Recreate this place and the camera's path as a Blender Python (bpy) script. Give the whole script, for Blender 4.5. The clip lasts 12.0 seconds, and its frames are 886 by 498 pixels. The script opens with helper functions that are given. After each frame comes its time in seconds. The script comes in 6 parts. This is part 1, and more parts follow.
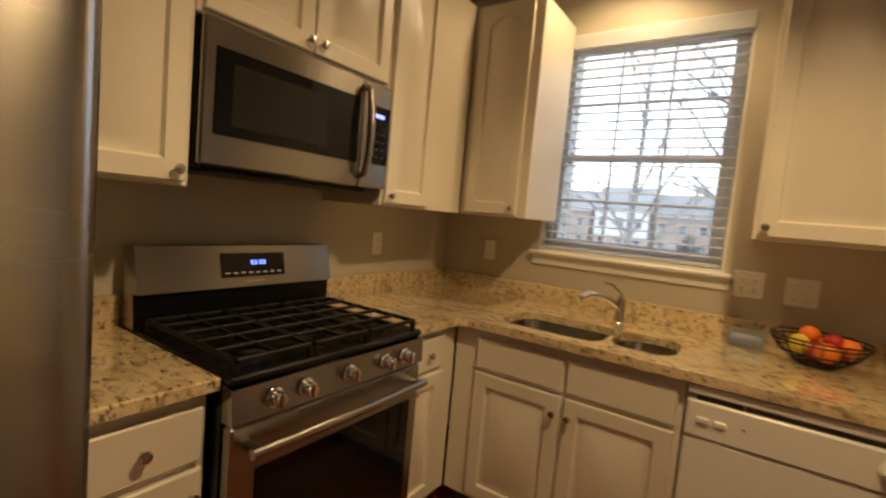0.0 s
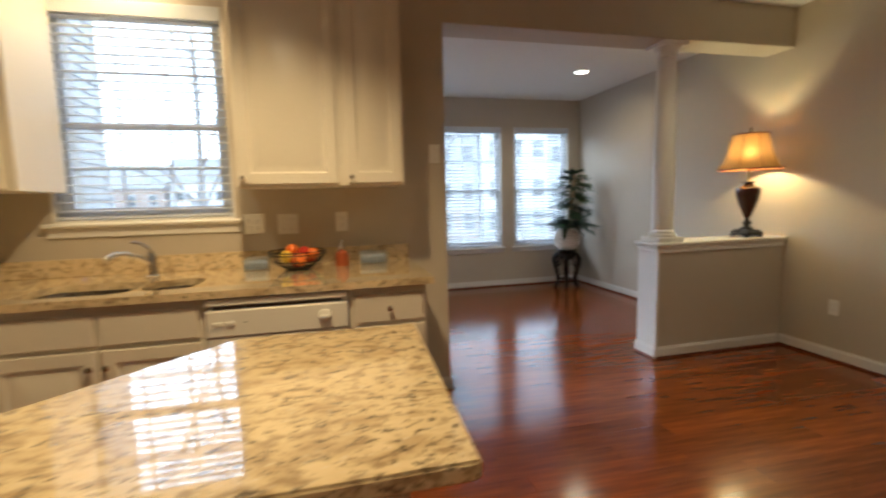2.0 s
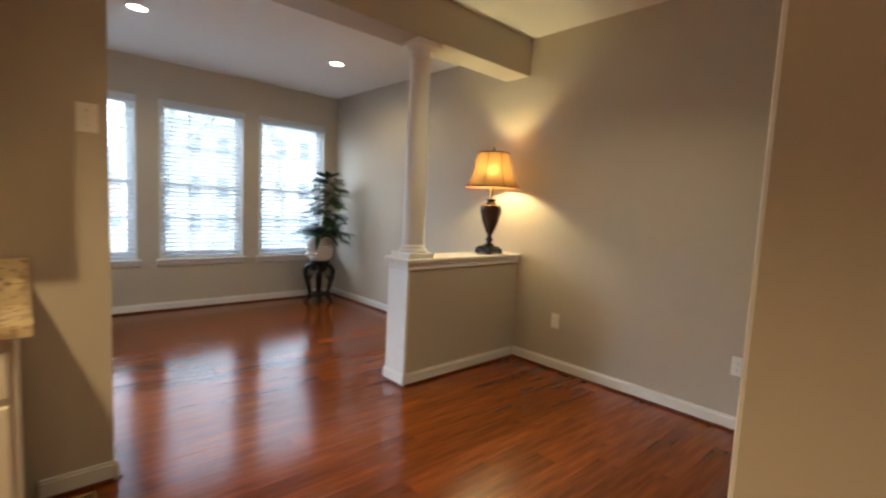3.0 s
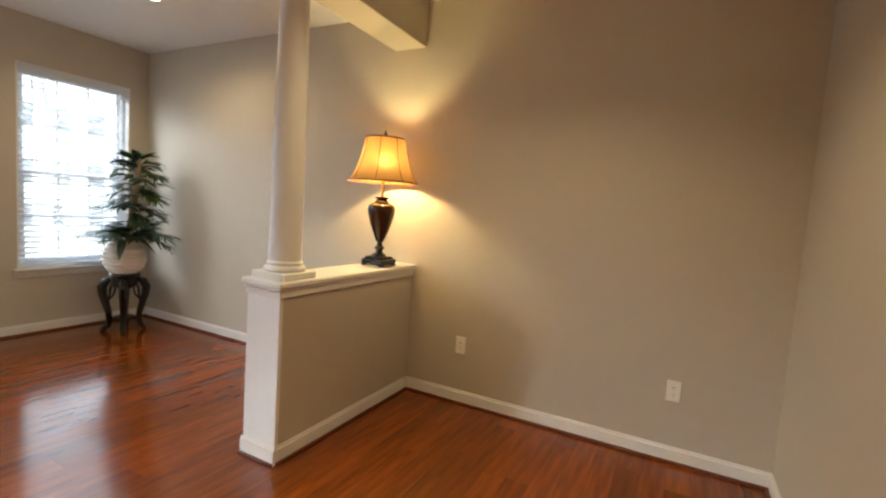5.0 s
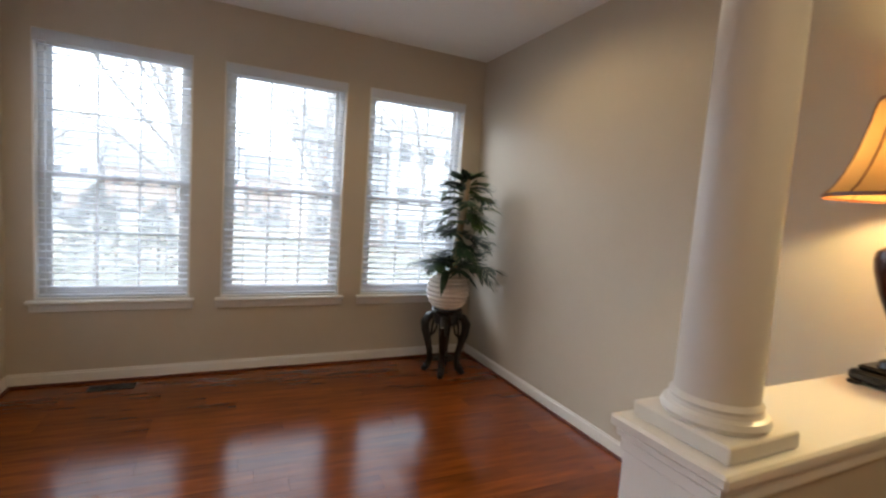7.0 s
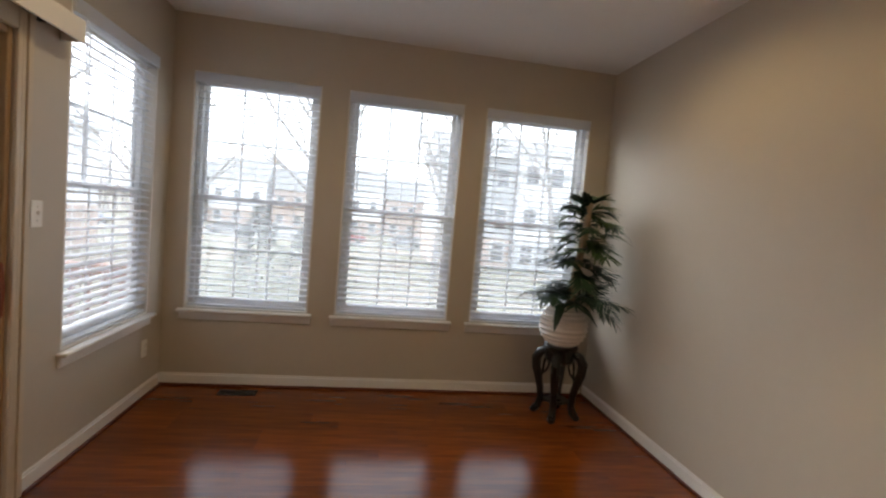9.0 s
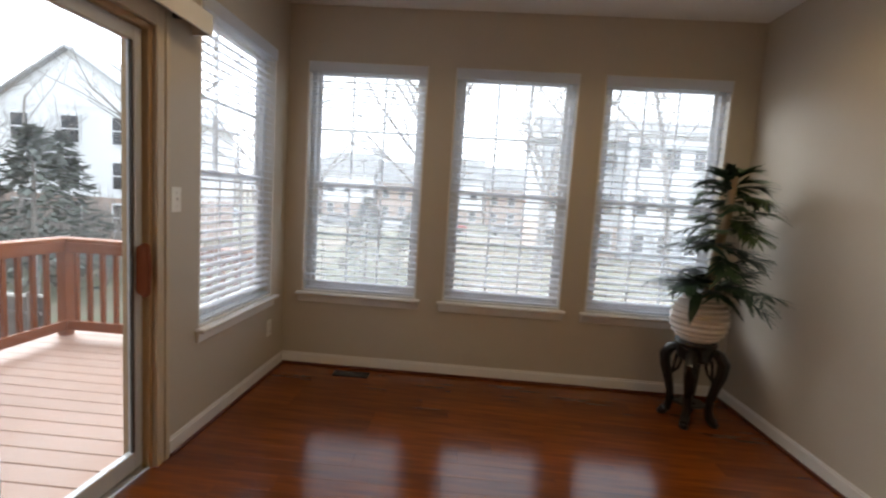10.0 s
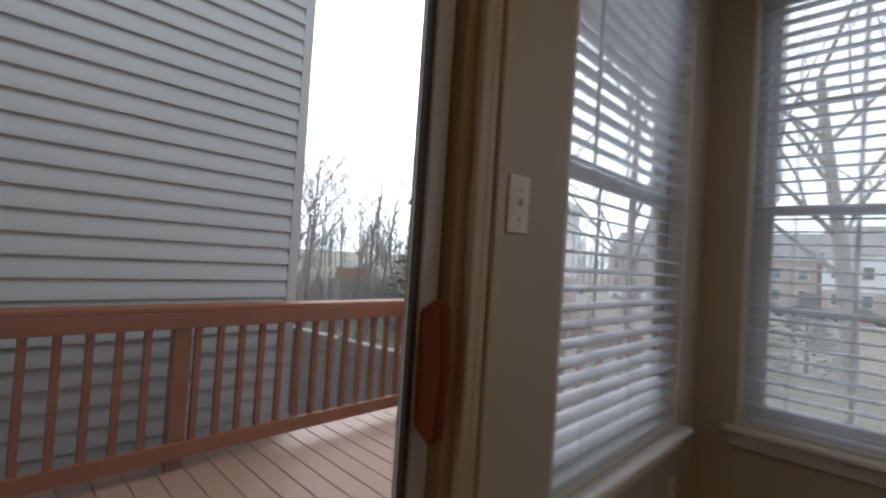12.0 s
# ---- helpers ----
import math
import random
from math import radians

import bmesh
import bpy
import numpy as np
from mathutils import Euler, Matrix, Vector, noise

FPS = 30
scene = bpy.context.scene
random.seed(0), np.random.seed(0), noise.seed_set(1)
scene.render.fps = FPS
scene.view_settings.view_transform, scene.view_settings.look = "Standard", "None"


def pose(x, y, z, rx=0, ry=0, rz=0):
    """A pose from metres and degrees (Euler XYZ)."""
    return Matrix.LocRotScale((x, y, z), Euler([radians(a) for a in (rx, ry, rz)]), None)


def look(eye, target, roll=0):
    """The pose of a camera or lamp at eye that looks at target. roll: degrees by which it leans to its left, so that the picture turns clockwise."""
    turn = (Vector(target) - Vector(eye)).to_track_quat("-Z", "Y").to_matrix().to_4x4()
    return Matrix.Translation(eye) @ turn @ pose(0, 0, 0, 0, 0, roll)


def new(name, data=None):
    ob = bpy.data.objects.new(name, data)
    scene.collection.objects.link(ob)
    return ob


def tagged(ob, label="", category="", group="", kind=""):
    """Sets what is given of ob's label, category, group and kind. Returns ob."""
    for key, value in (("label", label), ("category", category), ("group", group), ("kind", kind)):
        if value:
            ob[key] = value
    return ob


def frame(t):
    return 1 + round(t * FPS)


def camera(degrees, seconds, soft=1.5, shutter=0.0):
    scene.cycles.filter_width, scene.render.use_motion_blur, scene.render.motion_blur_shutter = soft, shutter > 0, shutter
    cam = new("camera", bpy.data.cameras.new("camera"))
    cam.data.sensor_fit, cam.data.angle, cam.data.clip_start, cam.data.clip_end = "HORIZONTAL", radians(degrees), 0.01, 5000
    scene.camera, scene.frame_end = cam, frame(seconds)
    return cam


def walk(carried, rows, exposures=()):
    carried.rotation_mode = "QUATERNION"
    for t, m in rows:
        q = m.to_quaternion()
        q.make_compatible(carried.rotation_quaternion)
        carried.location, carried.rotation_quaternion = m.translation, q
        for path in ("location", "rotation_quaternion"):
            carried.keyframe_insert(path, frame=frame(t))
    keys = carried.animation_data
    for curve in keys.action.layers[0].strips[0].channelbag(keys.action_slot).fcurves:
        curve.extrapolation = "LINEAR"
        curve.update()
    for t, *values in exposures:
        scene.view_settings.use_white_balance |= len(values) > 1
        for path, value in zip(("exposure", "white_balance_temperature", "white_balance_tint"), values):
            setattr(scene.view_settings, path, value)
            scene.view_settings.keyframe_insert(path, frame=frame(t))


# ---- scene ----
cam = camera(88.2, 12.0, soft=2.2, shutter=0.35)
PATH = [
    (0, (1.42, 1.418, 1.36), (0.298, 3.068, 1.206), 5.2),
    (0.5, (1.487, 1.219, 1.322), (0.67, 3.036, 1.142), 2.5),
    (1, (1.605, 1.01, 1.287), (0.98, 2.893, 1.06), 0.2),
    (1.5, (1.681, 0.885, 1.28), (1.556, 2.866, 1.035), -0.6),
    (2, (1.838, 0.983, 1.289), (2.318, 2.913, 1.071), -1.4),
    (2.5, (2.141, 1.254, 1.3), (3.065, 3.013, 1.079), 0.5),
    (3, (2.313, 1.486, 1.284), (3.664, 2.95, 1.102), 2.8),
    (3.5, (2.521, 1.801, 1.295), (4.16, 2.936, 1.14), 3.6),
    (3.7, (2.624, 1.915, 1.295), (4.355, 2.904, 1.14), 3.7),
    (5.3, (2.745, 2.42, 1.315), (4.517, 3.326, 1.147), 4.0),
    (5.5, (2.839, 2.53, 1.316), (4.501, 3.629, 1.146), 4.2),
    (6, (3.113, 2.859, 1.293), (4.472, 4.318, 1.136), 4.6),
    (6.5, (3.219, 3.175, 1.314), (4.338, 4.823, 1.134), 4.4),
    (7, (3.45, 3.468, 1.352), (4.295, 5.268, 1.172), 4.0),
    (9, (3.62, 3.636, 1.376), (3.94, 5.606, 1.25), 5.0),
    (9.5, (3.649, 3.711, 1.372), (3.745, 5.7, 1.188), 4.3),
    (10, (3.567, 3.805, 1.319), (3.457, 5.791, 1.114), 3.7),
    (10.5, (3.342, 4.062, 1.262), (2.984, 6.023, 1.1), 3.6),
    (11, (3.2, 4.428, 1.219), (2.429, 6.271, 1.133), 3.1),
    (11.5, (3.056, 4.79, 1.173), (1.889, 6.414, 1.168), 4.3),
    (12, (2.715, 5.135, 1.13), (1.317, 6.564, 1.172), 3.7),
]
EXPOSURE = [
    (0, 1.95, 6500, 10), (0.5, 1.95, 6500, 10), (1.5, 2.3, 5800, 7), (2.5, 2.68, 5750, 3), (3.5, 2.88, 6300, 5), (5.3, 3.05, 6650, 5), (6.5, 2.7, 6600, 6),
    (7.2, 2.45, 6600, 10), (9.0, 2.2, 7000, 11), (9.5, 2.15, 7000, 11), (10.5, 1.9, 6950, 11), (11.5, 1.25, 6900, 11), (12.0, 0.88, 6900, 11),
]
walk(cam, [(t, look(eye, target, roll)) for t, eye, target, roll in PATH], EXPOSURE)

# ---- world, sun and lamps ----
world = bpy.data.worlds.new("overcast_sky")
scene.world = world
world.use_nodes = True
wn, wl = world.node_tree.nodes, world.node_tree.links
wn.clear()
sky = wn.new("ShaderNodeTexSky")
sky.sky_type, sky.sun_disc = "NISHITA", False
sky.sun_elevation, sky.sun_rotation = radians(28), radians(-50)
sky.air_density, sky.dust_density, sky.ozone_density = 1.0, 4.0, 1.0
grey = wn.new("ShaderNodeHueSaturation")
grey.inputs["Saturation"].default_value = 0.0
cool = wn.new("ShaderNodeMix")
cool.data_type, cool.blend_type = "RGBA", "MULTIPLY"
cool.inputs["Factor"].default_value = 1.0
cool.inputs["B"].default_value = (0.86, 0.97, 1.15, 1)
back = wn.new("ShaderNodeBackground")
back.inputs["Strength"].default_value = 0.15
wout = wn.new("ShaderNodeOutputWorld")
wl.new(sky.outputs[0], grey.inputs["Color"])
even = wn.new("ShaderNodeMix")
even.data_type = "RGBA"
even.inputs["Factor"].default_value = 0.7
even.inputs["B"].default_value = (6.0, 6.0, 6.0, 1)
wl.new(grey.outputs[0], even.inputs["A"])
wl.new(even.outputs["Result"], cool.inputs["A"])
wl.new(cool.outputs["Result"], back.inputs["Color"])
wl.new(back.outputs[0], wout.inputs["Surface"])

sun = new("sun", bpy.data.lights.new("sun", "SUN"))
sun.data.energy, sun.data.angle, sun.data.color = 0.5, radians(40), (1.0, 0.98, 0.95)
sun.matrix_world = look((0, 0, 30), (13.5, -11.3, 20.6))


def lamp(name, kind, at, watts, colour, radius, target=None, cone=150):
    """A lamp of the place; spots look at target."""
    data = bpy.data.lights.new(name, kind)
    data.energy, data.color = watts, colour
    if kind == "AREA":
        data.shape, data.size = "DISK", 2 * radius
    else:
        data.shadow_soft_size = radius
    if kind == "SPOT":
        data.spot_size, data.spot_blend = radians(cone), 0.6
    ob = new(name, data)
    ob.matrix_world = look(at, target) if target else Matrix.Translation(at)
    return ob


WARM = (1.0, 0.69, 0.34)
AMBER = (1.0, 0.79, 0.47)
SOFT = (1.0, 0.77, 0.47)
# recessed cans: one over the sink, three unseen ones added in the kitchen and nook ceiling, two in the sunroom
CANS_KITCHEN_UNSEEN = [(0.86, 3.52), (1.60, 2.30), (4.3, 2.9), (1.75, -0.10)]
CANS_SUNROOM = [(4.68, 5.76), (2.987, 5.74)]
# the last three brighten island, nook and island base; no such cans are seen
for (px, py), watts, tone, cone in zip(CANS_KITCHEN_UNSEEN, (7.5, 25.5, 5.5, 7.0), (WARM, WARM, AMBER, AMBER), (148, 132, 140, 140)):
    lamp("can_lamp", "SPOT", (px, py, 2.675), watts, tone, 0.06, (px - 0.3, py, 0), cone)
for (px, py), watts in zip(CANS_SUNROOM, (3.6, 2.4)):
    lamp("can_lamp", "SPOT", (px, py, 2.625), watts, SOFT, 0.06, (px, py, 0), 168)
lamp("bulb", "POINT", (5.23, 4.075, 1.60), 3.4, (1.0, 0.79, 0.38), 0.035)

# ---- helpers ----
BASE = {}


def box(bm, x0, x1, y0, y1, z0, z1, b=0.0):
    """A box, with chamfered edges where b > 0."""
    if b <= 0:
        v = [bm.verts.new((x, y, z)) for z in (z0, z1) for x, y in ((x0, y0), (x1, y0), (x1, y1), (x0, y1))]
        for f in ((3, 2, 1, 0), (4, 5, 6, 7), (0, 1, 5, 4), (1, 2, 6, 5), (2, 3, 7, 6), (3, 0, 4, 7)):
            bm.faces.new([v[i] for i in f])
        return v
    b = min(b, (x1 - x0) * 0.45, (y1 - y0) * 0.45, (z1 - z0) * 0.45)
    full, inset = ((x0, x1), (y0, y1), (z0, z1)), ((x0 + b, x1 - b), (y0 + b, y1 - b), (z0 + b, z1 - b))
    v = {}
    for sx in (0, 1):
        for sy in (0, 1):
            for sz in (0, 1):
                s = (sx, sy, sz)
                for a in range(3):
                    v[s, a] = bm.verts.new([full[k][s[k]] if k == a else inset[k][s[k]] for k in range(3)])
    for a in range(3):
        o1, o2 = (a + 1) % 3, (a + 2) % 3
        for side in (0, 1):
            ring = []
            for p, q in ((0, 0), (1, 0), (1, 1), (0, 1)):
                s = [0, 0, 0]
                s[a], s[o1], s[o2] = side, p, q
                ring.append(v[tuple(s), a])
            bm.faces.new(ring)
        for p in (0, 1):
            for q in (0, 1):
                s0, s1 = [0, 0, 0], [0, 0, 0]
                s0[a], s0[o1], s0[o2] = 0, p, q
                s1[a], s1[o1], s1[o2] = 1, p, q
                s0, s1 = tuple(s0), tuple(s1)
                bm.faces.new([v[s0, o1], v[s1, o1], v[s1, o2], v[s0, o2]])
    for sx in (0, 1):
        for sy in (0, 1):
            for sz in (0, 1):
                bm.faces.new([v[(sx, sy, sz), a] for a in range(3)])
    return list(v.values())


def boxes(*rows, b=0.0):
    bm = bmesh.new()
    for r in rows:
        box(bm, *r, b=b)
    return bm


def lathe(bm, profile, at, segs=32, axis="z", scale=(1, 1)):
    """A turned shape: (radius, height) pairs round an axis through at."""
    rings = []
    for r, h in profile:
        ring = []
        for i in range(segs):
            a = 2 * math.pi * i / segs
            p = (r * math.cos(a) * scale[0], r * math.sin(a) * scale[1], h)
            if axis == "x":
                p = (p[2], p[0], p[1])
            elif axis == "y":
                p = (p[0], p[2], p[1])
            ring.append(bm.verts.new((at[0] + p[0], at[1] + p[1], at[2] + p[2])))
        rings.append(ring)
    for r0, r1 in zip(rings, rings[1:]):
        for i in range(segs):
            bm.faces.new((r0[i], r0[(i + 1) % segs], r1[(i + 1) % segs], r1[i]))
    closed = profile[0] == profile[-1]
    for ring in () if closed else (rings[0], rings[-1]):
        if (ring[0].co - ring[len(ring) // 2].co).length > 1e-4:
            bm.faces.new(ring)
    return bm


def tube(bm, pts, r, segs=10, taper=None):
    """A round bar along points; taper gives a radius factor for each point."""
    pts = [Vector(p) for p in pts]
    rings = []
    for i, p in enumerate(pts):
        d = (pts[min(i + 1, len(pts) - 1)] - pts[max(i - 1, 0)]).normalized()
        u = d.orthogonal().normalized() if i == 0 else (u - d * u.dot(d)).normalized()
        w = d.cross(u)
        k = r * (taper[i] if taper else 1)
        rings.append([bm.verts.new(p + (u * math.cos(a) + w * math.sin(a)) * k) for a in [2 * math.pi * j / segs for j in range(segs)]])
    for r0, r1 in zip(rings, rings[1:]):
        for i in range(segs):
            bm.faces.new((r0[i], r0[(i + 1) % segs], r1[(i + 1) % segs], r1[i]))
    bm.faces.new(rings[0])
    bm.faces.new(rings[-1])
    return bm


def prism(bm, outline, z0, z1, axis="z"):
    """An outline pushed from z0 to z1 along an axis."""
    place = {"z": lambda a, b, h: (a, b, h), "y": lambda a, b, h: (a, h, b), "x": lambda a, b, h: (h, a, b)}[axis]
    lo = [bm.verts.new(place(a, b, z0)) for a, b in outline]
    hi = [bm.verts.new(place(a, b, z1)) for a, b in outline]
    n = len(outline)
    for i in range(n):
        bm.faces.new((lo[i], lo[(i + 1) % n], hi[(i + 1) % n], hi[i]))
    bm.faces.new(lo)
    bm.faces.new(hi)
    return bm


def mesh_of(name, bm, material, sharp=35):
    bmesh.ops.recalc_face_normals(bm, faces=bm.faces)
    me = bpy.data.meshes.new(name)
    bm.to_mesh(me)
    bm.free()
    me.polygons.foreach_set("use_smooth", [True] * len(me.polygons))
    me.set_sharp_from_angle(angle=radians(sharp))
    me.materials.append(material)
    return me


def part(name, bm, material, parent, label=""):
    """One mesh under a thing or under a part; bm is in world places."""
    base = BASE[parent.name]
    bmesh.ops.translate(bm, verts=bm.verts, vec=-base)
    ob = new(name, mesh_of(name, bm, material))
    ob.parent = parent
    BASE[ob.name] = base
    return tagged(ob, label)


def piece(name, me, parent, at, turn=None):
    """A piece on shared mesh data, at a world place."""
    ob = new(name, me)
    ob.parent = parent
    ob.location = Vector(at) - BASE[parent.name]
    if turn:
        ob.rotation_euler = turn
    return ob


def thing(name, at, label, category, group="", kind=""):
    ob = new(name)
    ob.location = at
    ob.empty_display_size = 0.05
    BASE[ob.name] = Vector(at)
    return tagged(ob, label, category, group, kind)


def solid(name, bm, material, label="", category="", kind="structure", group=""):
    """A top-level mesh in world places."""
    ob = new(name, mesh_of(name, bm, material))
    BASE[ob.name] = Vector((0, 0, 0))
    return tagged(ob, label, category, group, kind)


# ---- materials ----
def material(name, colour, rough=0.5, metal=0.0, vary=0.06, grain=30.0, bump=0.05, spots=None, stretch=(1, 1, 1), per_object=0.0, coat=0.0, spec=0.5, tight=0.25):
    """A procedural surface: two scales of tone, a fine relief and a varied gloss."""
    m = bpy.data.materials.new(name)
    m.use_nodes = True
    n, l = m.node_tree.nodes, m.node_tree.links
    bsdf = n["Principled BSDF"]
    bsdf.inputs["Metallic"].default_value = metal
    bsdf.inputs["Coat Weight"].default_value = coat
    bsdf.inputs["Coat Roughness"].default_value = 0.12
    bsdf.inputs["Specular IOR Level"].default_value = spec
    tc = n.new("ShaderNodeTexCoord")
    mp = n.new("ShaderNodeMapping")
    mp.inputs["Scale"].default_value = stretch
    l.new(tc.outputs["Object"], mp.inputs[0])
    big, fine = n.new("ShaderNodeTexNoise"), n.new("ShaderNodeTexNoise")
    big.inputs["Scale"].default_value, big.inputs["Detail"].default_value = grain * 0.06, 3
    fine.inputs["Scale"].default_value, fine.inputs["Detail"].default_value = grain, 6
    for t in (big, fine):
        l.new(mp.outputs[0], t.inputs["Vector"])
    add = n.new("ShaderNodeMath")
    add.operation = "MULTIPLY_ADD"
    add.inputs[1].default_value = 0.6
    l.new(big.outputs["Fac"], add.inputs[0])
    half = n.new("ShaderNodeMath")
    half.operation = "MULTIPLY"
    half.inputs[1].default_value = 0.4
    l.new(fine.outputs["Fac"], half.inputs[0])
    l.new(half.outputs[0], add.inputs[2])
    ramp = n.new("ShaderNodeValToRGB")
    c = Vector(colour)
    ramp.color_ramp.elements[0].position, ramp.color_ramp.elements[1].position = 0.5 - tight, 0.5 + tight
    ramp.color_ramp.elements[0].color = (*(c * (1 - vary)), 1)
    ramp.color_ramp.elements[1].color = (*[min(1, k * (1 + vary)) for k in c], 1)
    l.new(add.outputs[0], ramp.inputs[0])
    out = ramp.outputs[0]
    if per_object:
        info = n.new("ShaderNodeObjectInfo")
        hsv = n.new("ShaderNodeHueSaturation")
        rng = n.new("ShaderNodeMapRange")
        rng.inputs["To Min"].default_value, rng.inputs["To Max"].default_value = 1 - per_object, 1 + per_object
        l.new(info.outputs["Random"], rng.inputs["Value"])
        l.new(rng.outputs[0], hsv.inputs["Value"])
        l.new(out, hsv.inputs["Color"])
        out = hsv.outputs[0]
    l.new(out, bsdf.inputs["Base Color"])
    rr = n.new("ShaderNodeMapRange")
    rr.inputs["To Min"].default_value, rr.inputs["To Max"].default_value = max(0.02, rough * 0.8), min(1, rough * 1.2)
    l.new(big.outputs["Fac"], rr.inputs["Value"])
    l.new(rr.outputs[0], bsdf.inputs["Roughness"])
    if bump:
        bp = n.new("ShaderNodeBump")
        bp.inputs["Strength"].default_value, bp.inputs["Distance"].default_value = bump, 0.01
        l.new(fine.outputs["Fac"], bp.inputs["Height"])
        l.new(bp.outputs[0], bsdf.inputs["Normal"])
    return m


def shader_parts(m):
    return m.node_tree.nodes, m.node_tree.links, m.node_tree.nodes["Principled BSDF"]


wall_paint = material("wall_paint", (0.54, 0.48, 0.39), 0.55, vary=0.025, grain=180, bump=0.06)
ceiling_paint = material("ceiling_paint", (0.80, 0.79, 0.76), 0.9, vary=0.02, grain=150, bump=0.08)
trim_paint = material("trim_paint", (0.80, 0.78, 0.74), 0.32, vary=0.02, grain=60, bump=0.02)
vinyl = material("white_vinyl", (0.82, 0.83, 0.84), 0.35, vary=0.02, grain=60, bump=0.01)
slat_white = material("slat_white", (0.84, 0.85, 0.86), 0.4, vary=0.015, grain=80, bump=0.02)
# daylight glows faintly through the thin slats
_n, _l, _b = shader_parts(slat_white)
lit, veil = _n.new("ShaderNodeBsdfTranslucent"), _n.new("ShaderNodeMixShader")
lit.inputs[0].default_value, veil.inputs[0].default_value = (0.82, 0.86, 0.92, 1), 0.5
_l.new(_b.outputs[0], veil.inputs[1])
_l.new(lit.outputs[0], veil.inputs[2])
_l.new(veil.outputs[0], _n["Material Output"].inputs["Surface"])
cabinet_paint = material("cabinet_paint", (0.74, 0.68, 0.57), 0.35, vary=0.035, grain=70, bump=0.03)
appliance_white = material("appliance_white", (0.80, 0.77, 0.70), 0.25, vary=0.02, grain=50, bump=0.0)
steel = material("brushed_steel", (0.36, 0.335, 0.305), 0.26, 1.0, vary=0.06, grain=90, bump=0.03, stretch=(1, 0.04, 1))
# brushed across: highlights stretch upright
_n, _l, _b = shader_parts(steel)
brush = _n.new("ShaderNodeTangent")
brush.direction_type, brush.axis = "RADIAL", "Z"
_b.inputs["Anisotropic"].default_value, _b.inputs["Anisotropic Rotation"].default_value = 0.8, 0.25
_l.new(brush.outputs[0], _b.inputs["Tangent"])
chrome = material("chrome", (0.75, 0.74, 0.72), 0.12, 1.0, vary=0.03, grain=40, bump=0.0)
nickel = material("satin_nickel", (0.60, 0.56, 0.50), 0.25, 1.0, vary=0.05, grain=60, bump=0.0)
black_enamel = material("black_enamel", (0.006, 0.006, 0.006), 0.25, vary=0.15, grain=50, bump=0.02, spec=0.25)
cast_iron = material("cast_iron", (0.008, 0.008, 0.008), 0.42, vary=0.2, grain=160, bump=0.15, spec=0.25)
black_glass = material("black_glass", (0.008, 0.008, 0.009), 0.05, vary=0.1, grain=30, bump=0.0, spec=0.25)
plate_plastic = material("plate_plastic", (0.87, 0.85, 0.79), 0.35, vary=0.02, grain=50, bump=0.0)
slot_dark = material("slot_dark", (0.05, 0.045, 0.04), 0.6, vary=0.1, grain=60, bump=0.0)
dark_lacquer = material("dark_lacquer", (0.007, 0.0055, 0.005), 0.28, vary=0.25, grain=40, bump=0.05)
brass = material("brass", (0.75, 0.52, 0.20), 0.2, 1.0, vary=0.05, grain=60, bump=0.0)
shoe_wood = material("shoe_wood", (0.13, 0.035, 0.015), 0.35, vary=0.2, grain=60, bump=0.05)
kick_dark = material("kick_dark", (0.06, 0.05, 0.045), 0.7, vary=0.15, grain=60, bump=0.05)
deck_paint = material("deck_board", (0.37, 0.205, 0.138), 0.55, vary=0.10, grain=70, bump=0.12, stretch=(1, 0.06, 1), per_object=0.06)
cedar = material("stained_cedar", (0.21, 0.064, 0.022), 0.6, spec=0.2, vary=0.18, grain=80, bump=0.15, stretch=(1, 1, 0.12), per_object=0.08)
siding_paint = material("vinyl_siding", (0.41, 0.405, 0.395), 0.5, vary=0.03, grain=60, bump=0.05, stretch=(1, 0.1, 1))

# granite: pale ground with amber, grey and dark flecks
granite = material("granite", (0.72, 0.57, 0.34), 0.05, vary=0.1, grain=40, bump=0.0, coat=1.0)
gn, gl, gb = shader_parts(granite)
gb.inputs["Coat Roughness"].default_value, gb.inputs["Coat IOR"].default_value = 0.035, 1.8
gt = gn.new("ShaderNodeTexCoord")
g_base = gb.inputs["Base Color"].links[0].from_socket
for scale, lo, hi, tone, amount in ((9.0, 0.50, 0.66, (0.40, 0.27, 0.13), 0.6), (30.0, 0.51, 0.63, (0.27, 0.18, 0.095), 0.7), (58.0, 0.57, 0.635, (0.06, 0.046, 0.034), 0.8), (80.0, 0.60, 0.70, (0.74, 0.68, 0.55), 0.6)):
    nz = gn.new("ShaderNodeTexNoise")
    nz.inputs["Scale"].default_value, nz.inputs["Detail"].default_value, nz.inputs["Roughness"].default_value = scale, 4, 0.6
    off = gn.new("ShaderNodeMapping")
    off.inputs["Location"].default_value = (scale, scale * 0.3, 1.7)
    off.inputs["Scale"].default_value = (0.75, 1.2, 1.0)
    gl.new(gt.outputs["Object"], off.inputs[0])
    gl.new(off.outputs[0], nz.inputs["Vector"])
    mr = gn.new("ShaderNodeMapRange")
    mr.inputs["From Min"].default_value, mr.inputs["From Max"].default_value, mr.inputs["To Max"].default_value = lo, hi, amount
    gl.new(nz.outputs["Fac"], mr.inputs["Value"])
    mx = gn.new("ShaderNodeMix")
    mx.data_type = "RGBA"
    gl.new(mr.outputs[0], mx.inputs["Factor"])
    gl.new(g_base, mx.inputs["A"])
    mx.inputs["B"].default_value = (*tone, 1)
    g_base = mx.outputs["Result"]
gl.new(g_base, gb.inputs["Base Color"])

